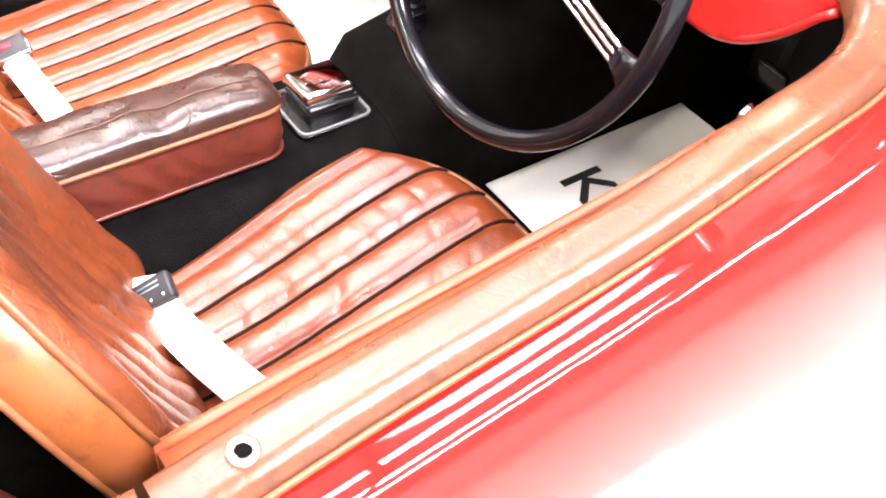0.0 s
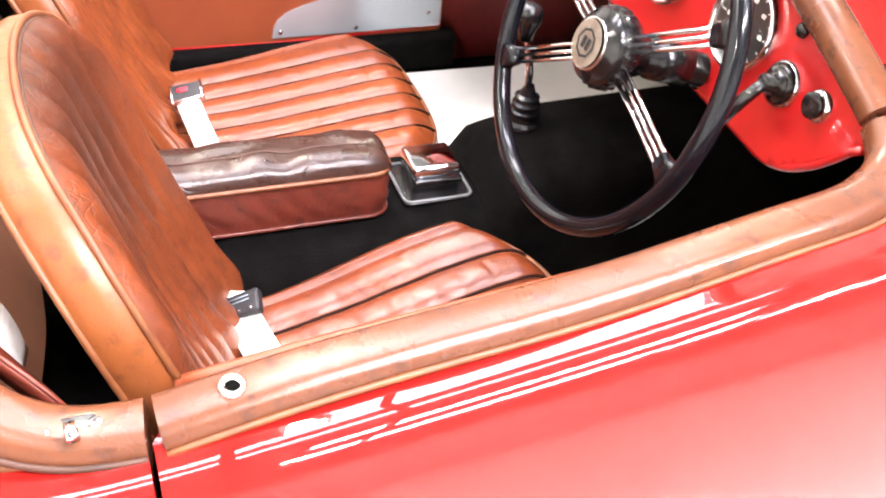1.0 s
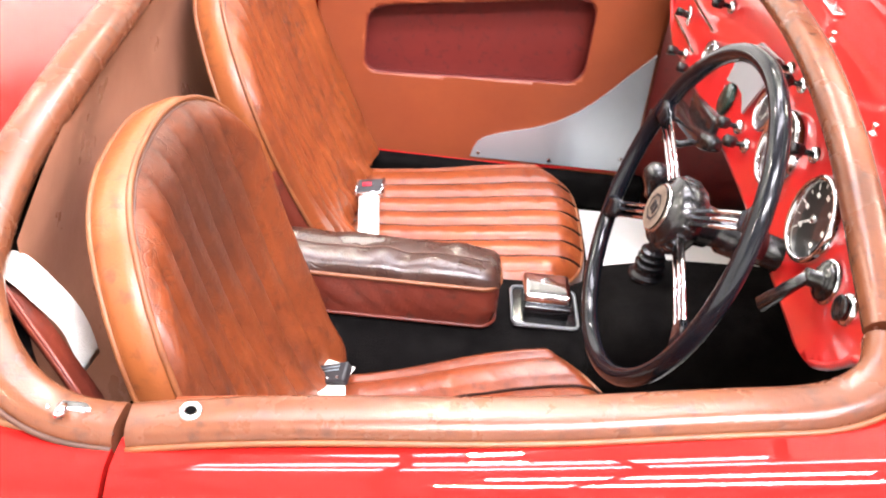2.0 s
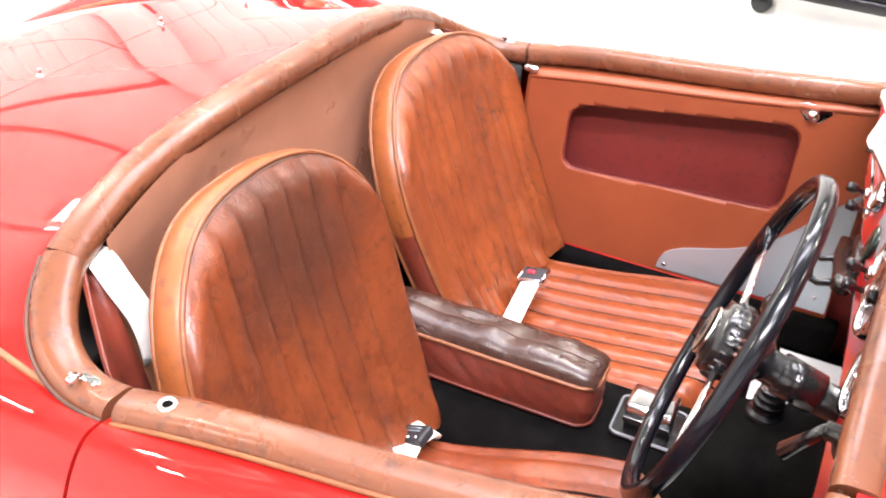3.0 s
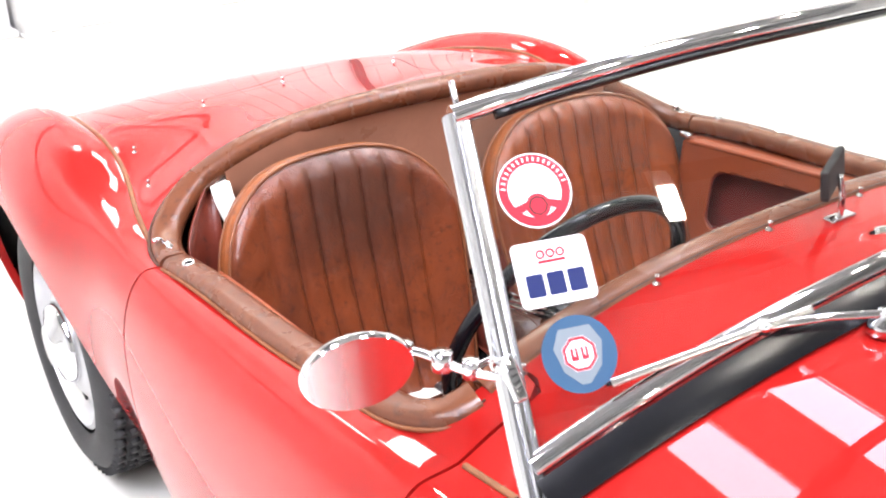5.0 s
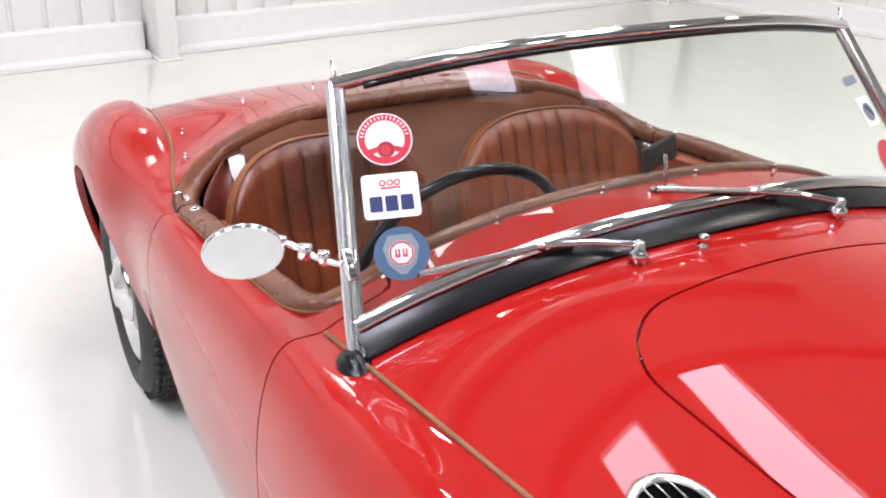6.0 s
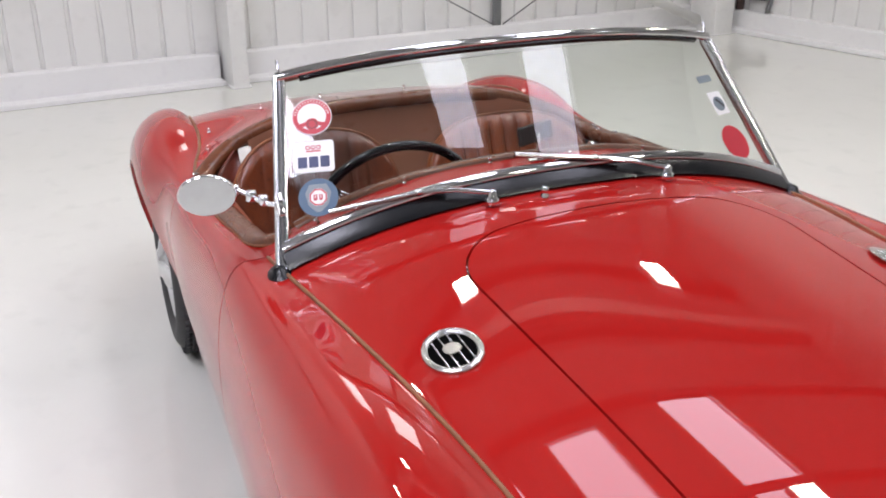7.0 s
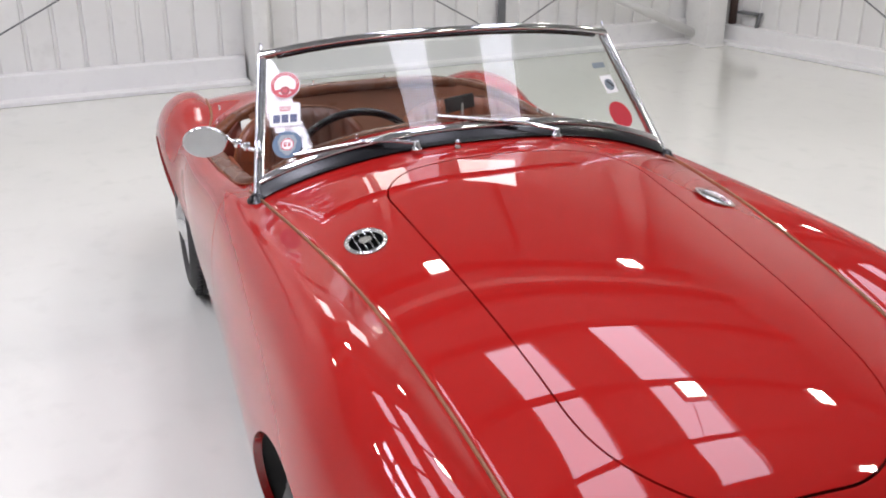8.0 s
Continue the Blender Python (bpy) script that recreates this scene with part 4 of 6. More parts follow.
sharp(part("rubber_skirt", sweep(bmesh.new(), [p + screen_dir * 0.012 for p in base_line], [(-a * 0.85, b * 0.8) for a, b in SKIRT], up=screen_dir), M_RUBBER, windscreen, "broad black rubber seal over the scuttle"), 70)


def wiper(pivot_y, tip_u, tip_v, mid_u):
    p = screen_base(pivot_y) + Vector((0.03, 0, 0.008))
    p.z = top_z(p.x, abs(p.y)) + 0.004
    w = part("wiper", lathe([(0.0, 0.0), (0.016, 0.0), (0.014, 0.012), (0.009, 0.016), (0.009, 0.026), (0.006, 0.03), (0.0, 0.03)], 16, Matrix.Translation(p)), M_CHROME, car, "chrome windscreen wiper")
    off = screen_out * 0.022
    a = p + Vector((0, 0, 0.024))
    mid = screen_point(mid_u, 0.0) + off
    tip = screen_point(tip_u, tip_v) + screen_out * 0.012
    sharp(part("arm", sweep(bmesh.new(), [a, a.lerp(mid, 0.5) + Vector((0.003, 0, 0.006)), mid], rounded(0.009, 0.005, 0.002, 2), up=screen_out), M_CHROME, w), 50)
    d = (tip - mid).normalized()
    start = mid - d * 0.06
    sharp(part("blade_holder", sweep(bmesh.new(), [start, mid, tip], rounded(0.009, 0.007, 0.002, 2), up=screen_out), M_CHROME_OLD, w), 50)
    part("blade_rubber", sweep(bmesh.new(), [start - screen_out * 0.007, tip - screen_out * 0.007], rounded(0.004, 0.009, 0.001, 1), up=screen_out), M_RUBBER, w)
    part("joint", lathe([(0, -0.006), (0.008, -0.006), (0.008, 0.006), (0, 0.006)], 12, Matrix.Translation(mid)), M_CHROME, w)


wiper(-0.196, -0.86, 0.09, -0.56)
wiper(0.213, -0.19, 0.12, 0.1)
jet = Vector((1.50, -0.085, top_z(1.50, 0.085)))
part("washer_jet", lathe([(0.009, 0), (0.009, 0.006), (0.006, 0.01), (0.008, 0.014), (0.008, 0.022), (0, 0.024)], 14, Matrix.Translation(jet)), M_CHROME, car, "small chrome washer jet")


# ---------------------------------------------------------------- stickers on the glass
def on_glass(u, v, lift=0.0015):
    p = screen_point(u, v)
    du = screen_point(u + 0.02, v) - screen_point(u - 0.02, v)
    dv = screen_point(u, v + 0.02) - screen_point(u, v - 0.02)
    n = du.cross(dv).normalized()
    if n.x < 0:
        n = -n
    m = facing(p + n * lift, n, dv.normalized())
    return m


def disc(r, thick=0.0006, n=48, flat=1.0):
    return slab([(r * math.cos(2 * math.pi * k / n), flat * r * math.sin(2 * math.pi * k / n)) for k in range(n)], thick)


def ring_plate(r0, r1, z, a0=0, a1=360, n=48, thick=0.0004):
    bm = bmesh.new()
    ri, ro = [], []
    for k in range(n + 1):
        a = radians(a0 + (a1 - a0) * k / n)
        ri.append(bm.verts.new((r0 * math.cos(a), r0 * math.sin(a), z)))
        ro.append(bm.verts.new((r1 * math.cos(a), r1 * math.sin(a), z)))
    for k in range(n):
        bm.faces.new((ri[k], ro[k], ro[k + 1], ri[k + 1]))
    return bm


def stick(bm, m, mat, parent, name, label=""):
    bmesh.ops.transform(bm, matrix=m, verts=bm.verts)
    return part(name, bm, mat, parent, label, smooth=False)


# round red and white club badge with a wheel motif
m = on_glass(-0.9, 0.705) @ Matrix.Scale(0.9, 4)
badge = stick(disc(0.046), m, M_STICK_WHITE, windscreen, "club_sticker", "round red and white club sticker with a wheel motif")
stick(ring_plate(0.033, 0.044, 0.0009), m, M_STICK_RED, badge, "red_ring")
stick(ring_plate(0.0, 0.015, 0.0011), m @ Matrix.Translation((0, -0.019, 0)), M_STICK_RED, badge, "red_boss")
for a in (200, 340):
    stick(slab([(0.01, -0.004), (0.036, -0.006), (0.036, 0.006), (0.01, 0.004)], 0.0004), m @ Matrix.Translation((0, -0.012, 0.0007)) @ Matrix.Rotation(radians(a - 360 if a > 180 else a), 4, "Z"), M_STICK_RED, badge, "red_spoke")
stick(ring_plate(0.010, 0.0118, 0.0014, n=8), m @ Matrix.Translation((0, -0.019, 0)), M_INK, badge, "octagon_mark")
for k in range(17):
    a = radians(10 + 160 * k / 16)
    stick(box((0.0022, 0.005, 0.0002)), m @ Matrix.Translation((0.0385 * math.cos(a), 0.0385 * math.sin(a), 0.0013)) @ Matrix.Rotation(a - math.pi / 2, 4, "Z"), M_STICK_WHITE, badge, "print_bar")
# white card with blue blocks
m = on_glass(-0.9, 0.46)
card = stick(slab(rounded(0.084, 0.069, 0.007, 4), 0.0006), m, M_STICK_WHITE, windscreen, "motoring_club_sticker", "white square sticker with three dark blue blocks under a red crest")
for dx, w in ((-0.0255, 0.022), (0.0, 0.022), (0.0255, 0.022)):
    stick(slab(rounded(w - 0.003, 0.024, 0.002, 3), 0.0004), m @ Matrix.Translation((dx * 0.9, -0.012, 0.0008)), M_STICK_BLUE, card, "blue_block")
for dx in (-0.011, 0, 0.011):
    stick(ring_plate(0.0028, 0.0052, 0.001, n=14), m @ Matrix.Translation((dx, 0.02, 0)), M_STICK_RED, card, "crest_arc")
stick(box((0.03, 0.003, 0.0003)), m @ Matrix.Translation((0, 0.012, 0.001)), M_STICK_RED, card, "crest_base")
# round blue badge with a red octagon
m = on_glass(-0.89, 0.21) @ Matrix.Scale(0.92, 4)
blue = stick(disc(0.044), m, M_STICK_TEAL, windscreen, "round_sticker", "round slate-blue sticker with a grey shield and red octagon")
stick(slab([(-0.022, 0.036), (0.022, 0.036), (0.034, 0.012), (0.026, -0.02), (0.006, -0.04), (-0.006, -0.04), (-0.026, -0.02), (-0.034, 0.012)], 0.0004), m @ Matrix.Translation((0, 0, 0.0007)) @ Matrix.Scale(0.85, 4), M_STICK_GREY, blue, "grey_shield")
stick(ring_plate(0.0, 0.021, 0.0013, n=8), m @ Matrix.Rotation(radians(22.5), 4, "Z"), M_STICK_WHITE, blue, "white_octagon")
stick(ring_plate(0.017, 0.0205, 0.0016, n=8), m @ Matrix.Rotation(radians(22.5), 4, "Z"), M_STICK_RED, blue, "red_octagon")
for dx, w, h in ((-0.0062, 0.0085, 0.014), (0.0058, 0.008, 0.014)):
    stick(box((w, h, 0.0004)), m @ Matrix.Translation((dx, 0, 0.0017)), M_STICK_RED, blue, "red_block")
    stick(box((w * 0.24, h * 0.6, 0.0004)), m @ Matrix.Translation((dx, 0.002, 0.0021)), M_STICK_WHITE, blue, "pale_slot")
# far side: tax disc, small card and red roundel
m = on_glass(0.86, 0.47)
card = stick(slab(rounded(0.05, 0.06, 0.003, 2), 0.0006), m, M_STICK_WHITE, windscreen, "tax_disc_holder", "small white card with dark print behind the glass")
stick(disc(0.019), m @ Matrix.Translation((0, -0.002, 0.0008)), M_STICK_GREY, card, "printed_disc")
stick(box((0.006, 0.03, 0.0003)), m @ Matrix.Translation((0.004, 0, 0.0018)) @ Matrix.Rotation(0.7, 4, "Z"), M_INK, card, "dark_mark")
m = on_glass(0.85, 0.65)
stick(slab(rounded(0.05, 0.018, 0.003, 2), 0.0006), m, M_STICK_GREY, windscreen, "grey_label", "small grey label on the glass")
m = on_glass(0.835, 0.17)
stick(disc(0.044), m, M_STICK_RED, windscreen, "red_roundel", "round red badge on the glass")
m = on_glass(0.775, 0.13)
stick(box((0.012, 0.035, 0.001)), m, M_INK, windscreen, "dark_strip")

# ---------------------------------------------------------------- mirrors and vents
mp = Vector((1.252, -0.722, 1.022))
shell = lathe([(0.0, 0.003), (0.03, 0.003), (0.0525, 0.003), (0.0545, 0.001), (0.0555, -0.003), (0.0553, -0.006), (0.052, -0.011), (0.0, -0.016)], 40)
bmesh.ops.scale(shell, vec=(1.08, 0.78, 1), verts=shell.verts)
mm = facing(mp, (0.97, -0.22, 0.03))
bmesh.ops.transform(shell, matrix=mm, verts=shell.verts)
mirror = sharp(part("wing_mirror", shell, M_CHROME, car, "oval chrome door mirror on a jointed arm"), 25)
joint = screen_base(-0.612).lerp(screen_top(-0.534), 0.33)
near = mp + Vector((-0.006, 0.058, 0.002))
part("mirror_arm", tube(curve3([mp + Vector((-0.01, 0.03, 0)), near, near.lerp(joint, 0.5) + Vector((0, 0, -0.004)), joint], 16), 0.005, 10), M_CHROME, mirror)
for k, r in ((0.0, 0.009), (0.35, 0.011), (0.62, 0.009), (0.98, 0.011)):
    q = near.lerp(joint, k)
    part("knuckle", lathe([(0, -0.012), (r, -0.01), (r, 0.01), (0, 0.012)], 12, Matrix.Translation(q)), M_CHROME, mirror)
clamp = box((0.03, 0.016, 0.05), 0.004, 2, Matrix.Translation(joint + Vector((0.0, -0.004, 0))) @ Matrix.Rotation(radians(-41), 4, "Y"))
part("clamp", clamp, M_CHROME, mirror)
bp = Vector((1.295, 0.005, top_z(1.295, 0.005)))
inner = part("rear_view_mirror", box((0.018, 0.05, 0.006), 0.0025, 2, Matrix.Translation(bp + Vector((0, 0, 0.003)))), M_CHROME, car, "small interior mirror on a chrome stalk")
part("stalk", tube(curve3([bp, bp + Vector((-0.004, 0, 0.035)), bp + Vector((-0.016, 0.004, 0.058))], 10), 0.0045, 8, up=Vector((0, 1, 0))), M_CHROME, inner)
part("mirror_head", box((0.011, 0.112, 0.042), 0.005, 3, Matrix.Translation(bp + Vector((-0.024, 0.0, 0.058))) @ Matrix.Rotation(radians(24), 4, "Z") @ Matrix.Rotation(radians(-12), 4, "Y")), M_DARK, inner)


def vent(y):
    x = 1.905
    z = top_z(x, abs(y))
    nrm = Vector((-(top_z(x + 0.03, abs(y)) - top_z(x - 0.03, abs(y))) / 0.06, -(top_z(x, abs(y + 0.02)) - top_z(x, abs(y - 0.02))) / 0.04, 1))
    if y > 0:
        nrm.y += 0.1
    m = facing((x, y, z - 0.001), nrm, (1, 0, 0))
    ring = lathe([(0.052, 0.0), (0.056, 0.002), (0.055, 0.006), (0.049, 0.008), (0.044, 0.006), (0.043, 0.002)], 44)
    bmesh.ops.scale(ring, vec=(0.88, 1.12, 1), verts=ring.verts)
    bmesh.ops.transform(ring, matrix=m, verts=ring.verts)
    v = part("scuttle_vent", ring, M_CHROME_OLD, car, "oval chrome air vent with slats on the scuttle")
    b = disc(0.0435, 0.001)
    bmesh.ops.scale(b, vec=(0.88, 1.12, 1), verts=b.verts)
    bmesh.ops.transform(b, matrix=m @ Matrix.Translation((0, 0, 0.0008)), verts=b.verts)
    part("dark_backing", b, M_HOLE, v)
    for dx in (-0.022, -0.0075, 0.0075, 0.022):
        half = 0.0435 * 1.12 * math.sqrt(max(0, 1 - (dx / (0.0435 * 0.88)) ** 2))
        part("slat", box((0.0024, 2 * half, 0.004), 0.0008, 1, m @ Matrix.Translation((dx, 0, 0.004))), M_CHROME, v)
    c = disc(0.016, 0.005, 8)
    bmesh.ops.transform(c, matrix=m @ Matrix.Translation((0, 0, 0.003)) @ Matrix.Rotation(radians(22.5), 4, "Z"), verts=c.verts)
    part("octagon_boss", c, M_CHROME_OLD, v, smooth=False)


vent(-0.452)
vent(0.458)

# ---------------------------------------------------------------- tub: floor, tunnel, bulkheads, liners
FLOOR = 0.33
part("cockpit_floor", box((1.45, 1.16, 0.03), m=Matrix.Translation((1.07, 0, FLOOR - 0.015))), M_CARPET, car, "black carpeted cockpit floor")


def tunnel_half(x):
    return float(np.interp(x, [0.4, 0.98, 1.08, 1.2, 1.8], [0.115, 0.115, 0.108, 0.105, 0.105]))


def tunnel_top(x):
    return float(np.interp(x, [0.4, 0.95, 1.065, 1.095, 1.2, 1.8], [0.468, 0.468, 0.474, 0.522, 0.55, 0.57]))


def tunnel_profile(x):
    h, t = tunnel_half(x), tunnel_top(x)
    return [(-h - 0.015, FLOOR), (-h - 0.008, t - 0.06), (-h + 0.008, t - 0.025), (-h + 0.035, t - 0.005), (-h * 0.4, t), (h * 0.4, t), (h - 0.035, t - 0.005), (h - 0.008, t - 0.025), (h + 0.008, t - 0.06), (h + 0.015, FLOOR)]


bm = bmesh.new()
rows = []
for x in np.linspace(0.38, 1.8, 120):
    rows.append([bm.verts.new((x, y, z)) for y, z in tunnel_profile(x)])
for a, b in zip(rows, rows[1:]):
    for k in range(9):
        bm.faces.new((a[k], a[k + 1], b[k + 1], b[k]))
tunnel = part("tunnel", bm, M_CARPET, car, "black carpeted transmission tunnel")
part("tunnel_seam", tube([(1.064, y, z + 0.001) for y, z in tunnel_profile(1.064)], 0.0035, 6, up=Vector((1, 0, 0))), M_CARPET, tunnel)
part("firewall", box((0.03, 1.2, 0.58), m=Matrix.Translation((1.8, 0, 0.6))), M_DARK, car, "black front bulkhead")
part("rear_bulkhead", box((0.02, 1.0, 0.45), m=Matrix.Translation((0.30, 0, 0.55)) @ Matrix.Rotation(radians(6), 4, "Y")), M_DARK, car, "black rear bulkhead")
part("shelf", box((0.3, 1.1, 0.02), m=Matrix.Translation((0.22, 0, 0.7))), M_DARK, car, "black shelf under the rear deck")
for s in (-1, 1):
    part("footwell_liner", box((0.58, 0.015, 0.52), m=Matrix.Translation((1.52, s * 0.585, 0.58))), M_TRIM_DARK, car, "dark red trim on the footwell side")
    part("sill_carpet", box((0.8, 0.06, 0.075), 0.012, 2, Matrix.Translation((0.86, s * 0.565, 0.37))), M_CARPET, car, "black carpeted sill")
    part("quarter_liner", box((0.3, 0.012, 0.42), 0.003, 1, Matrix.Translation((0.375, s * 0.585, 0.55)) @ Matrix.Rotation(radians(s * 12), 4, "Z")), M_DARK, car)

# brown curtain between the rear roll and the back of the seats, with soft folds
bm = bmesh.new()
g = []
for i in range(61):
    y = -0.475 + 0.95 * i / 60
    col = []
    for j in range(21):
        t = j / 20
        z0 = top_z(0.372, abs(y)) - 0.018
        z = z0 + (0.52 - z0) * t
        fold = 0.008 * math.sin(9 * y + 3 * t) * t + 0.006 * noise.noise((y * 6, t * 3, 1.0))
        x = 0.378 + 0.055 * t - 0.028 * math.sin(math.pi * t) + fold
        col.append(bm.verts.new((x, y * (1 - 0.04 * t), z)))
    g.append(col)
for i in range(60):
    for j in range(20):
        bm.faces.new((g[i][j], g[i + 1][j], g[i + 1][j + 1], g[i][j + 1]))
part("rear_curtain", bm, M_REARTRIM, car, "brown leathercloth curtain behind the seats")
for s in (-1, 1):
    # shoulder belts run from the corner down behind each seat
    pts = curve3([(0.345, s * 0.478, 0.83), (0.375, s * 0.486, 0.838), (0.401, s * 0.489, 0.815), (0.421, s * 0.48, 0.775), (0.434, s * 0.47, 0.70)], 16)
    part("shoulder_belt", sweep(bmesh.new(), pts, rounded(0.037, 0.003, 0.001, 1), up=Vector((0.75, s * 0.25, 0.6))), M_BELT, car, "white webbing shoulder belt")
    edge = curve3([(0.374, s * 0.512, 0.838), (0.405, s * 0.54, 0.82), (0.436, s * 0.566, 0.802), (0.466, s * 0.588, 0.775), (0.49, s * 0.592, 0.72)], 20)
    inner = curve3([(0.376, s * 0.49, 0.826), (0.41, s * 0.505, 0.79), (0.44, s * 0.512, 0.74), (0.468, s * 0.52, 0.69), (0.49, s * 0.535, 0.62)], 20)
    bm = bmesh.new()
    rows = []
    for p, q in zip(edge, inner):
        rows.append([bm.verts.new(p.lerp(q, k / 5) + Vector((-0.012, 0, -0.006)) * math.sin(math.pi * k / 5)) for k in range(6)])
    for p, q in zip(rows, rows[1:]):
        for k in range(5):
            bm.faces.new((p[k], p[k + 1], q[k + 1], q[k]))
    flap = part("leather_flap", bm, M_ARM_SIDE, car, "dark brown leather side flap behind the seat")
    plate(flap, 0.004)
    part("flap_piping", tube(edge, 0.0022, 6), M_ARM_SIDE, flap)


# ---------------------------------------------------------------- door cards
def cut_plane(test, x0, x1, z0, z1, nx, nz, to3d):
    """A sheet over x and z where test > 0, cut cleanly."""
    xs, zs = np.linspace(x0, x1, nx + 1), np.linspace(z0, z1, nz + 1)
    gx, gz = np.meshgrid(xs, zs, indexing="ij")
    val = test(gx, gz)
    bm = bmesh.new()
    seen = {}

    def vert(key, x, z):
        if key not in seen:
            seen[key] = bm.verts.new(to3d(x, z))
        return seen[key]
    for i in range(nx):
        for j in range(nz):
            c = [(i, j), (i + 1, j), (i + 1, j + 1), (i, j + 1)]
            v = [val[a] for a in c]
            if max(v) <= 0:
                continue
            poly = []
            for k in range(4):
                a, b, va, vb = c[k], c[(k + 1) % 4], v[k], v[(k + 1) % 4]
                if va > 0:
                    poly.append(vert(a, xs[a[0]], zs[a[1]]))
                if (va > 0) != (vb > 0):
                    f = min(max(va / (va - vb), 0.02), 0.98)
                    poly.append(vert((min(a, b), max(a, b)), xs[a[0]] + f * (xs[b[0]] - xs[a[0]]), zs[a[1]] + f * (zs[b[1]] - zs[a[1]])))
            if len(poly) >= 3:
                bm.faces.new(poly)
    return bm


def pocket_sd(x, z):
    zt, zb = 0.722 + 0.15 * (x - 0.645), 0.582 + 0.055 * (x - 0.66)
    zz = (z - (zt + zb) / 2) * (0.16 / (zt - zb))
    return sd_round(x, zz, 0.868, 0, 0.222, 0.08, 0.035)


def card_y(x, z):
    return 0.575 + 0.02 * (z - 0.6)


for s, door in ((-1, doors[0]), (1, doors[1])):
    def card_test(x, z):
        top = ZV(x) - 0.026
        return np.minimum.reduce([pocket_sd(x, z), top - z, x - 0.55, 1.23 - x, z - 0.408])
    ob = part("door_card", cut_plane(card_test, 0.54, 1.24, 0.4, 0.9, 70, 50, lambda x, z: (x, s * card_y(x, z), z)), M_TRIM, door, "rust-brown trim card with a long open pocket")
    plate(ob, 0.006)
    bm = bmesh.new()
    pair = [(bm.verts.new((x, s * (card_y(x, 0.85) - 0.002), float(ZV(x)) - 0.026)), bm.verts.new((x, s * 0.622, float(ZV(x)) - 0.02))) for x in np.linspace(0.55, 1.23, 40)]
    for p, q in zip(pair, pair[1:]):
        bm.faces.new((p[0], q[0], q[1], p[1]))
    plate(part("card_top", bm, M_TRIM, door, "rust-brown trim turned over the door top"), 0.003)
    part("card_piping", tube([Vector((x, s * (card_y(x, 0.82) - 0.004), float(ZV(x)) - 0.028)) for x in np.linspace(0.556, 1.225, 30)], 0.006, 8, up=Vector((0, s, 0))), M_TRIM, door, "rust-brown piping along the card's top edge")
    bm = bmesh.new()
    q = [bm.verts.new((x, s * 0.622, z)) for x, z in ((0.6, 0.55), (1.14, 0.55), (1.14, 0.8), (0.6, 0.745))]
    bm.faces.new(q)
    part("pocket_back", bm, M_TRIM_DARK, door, "dark red pocket lining")
    bm = bmesh.new()
    q = [bm.verts.new(p) for p in ((0.64, s * 0.575, 0.578), (1.1, s * 0.575, 0.604), (1.1, s * 0.624, 0.59), (0.64, s * 0.624, 0.565))]
    bm.faces.new(q)
    part("pocket_floor", bm, M_TRIM_DARK, door)
    edge = []
    for k in range(72):
        a = 2 * math.pi * k / 72
        # walk out from the middle to the pocket's edge
        lo, hi = 0.0, 0.4
        for _ in range(24):
            md = (lo + hi) / 2
            if pocket_sd(0.868 + md * math.cos(a), 0.677 + md * math.sin(a)) < 0:
                lo = md
            else:
                hi = md
        x, z = 0.868 + lo * math.cos(a), 0.677 + lo * math.sin(a)
        edge.append(Vector((x, s * (card_y(x, z) - 0.001), z)))
    part("pocket_piping", sweep(bmesh.new(), edge, circle(0.0028, 6), up=Vector((0, 1, 0)), closed=True), M_TRIM_DARK, door)
    kick = curve3([(0.884, 0.418, 0), (0.893, 0.452, 0), (0.935, 0.478, 0), (1.02, 0.505, 0), (1.1, 0.555, 0), (1.17, 0.63, 0), (1.222, 0.69, 0)], 24)
    outline = [(p.x, p.y) for p in kick] + [(1.226, 0.42)]
    b = slab(outline, 0.004)
    bmesh.ops.transform(b, matrix=Matrix(((1, 0, 0, 0), (0, 0, -s, s * 0.566), (0, 1, 0, 0), (0, 0, 0, 1))), verts=b.verts)
    part("kick_plate", b, M_ALU, door, "grey metal kick plate on the lower front corner", smooth=False)
    for x, z in ((0.9, 0.43), (1.2, 0.45), (1.05, 0.43)):
        part("screw", lathe([(0.0045, 0), (0.004, 0.002), (0, 0.003)], 10, facing((x, s * 0.5615, z), (0, -s, 0))), M_CHROME, door)
    for x, z in ((0.758, 0.762), (0.968, 0.792)):
        part("trim_stud", lathe([(0.005, 0), (0.0045, 0.003), (0, 0.004)], 10, facing((x, s * (card_y(x, z) - 0.001), z), (0, -s, 0))), M_CHROME, door)
    part("lower_piping", tube([(0.55, s * 0.57, 0.41), (0.9, s * 0.57, 0.406), (1.23, s * 0.57, 0.418)], 0.006, 8), M_DASH, door, "red piping along the bottom of the card")
    latch = slab([(-0.034, 0.008), (-0.026, 0.018), (0.026, 0.018), (0.034, 0.008), (0.012, -0.016), (-0.012, -0.016)], 0.006, facing((1.098, s * (card_y(1.1, 0.815) - 0.001), 0.815), (0, -s, 0)), 0.002)
    part("latch_knob", lathe([(0.009, 0.005), (0.008, 0.014), (0.011, 0.018), (0.0, 0.021)], 14, facing((1.098, s * (card_y(1.1, 0.815) - 0.001), 0.815), (0, -s, 0))), M_CHROME, door)
    part("door_latch", latch, M_CHROME, door, "chrome door pull")
    if s > 0:
        part("striker", box((0.03, 0.02, 0.012), 0.003, 1, Matrix.Translation((0.555, s * 0.575, 0.775))), M_CHROME, door)


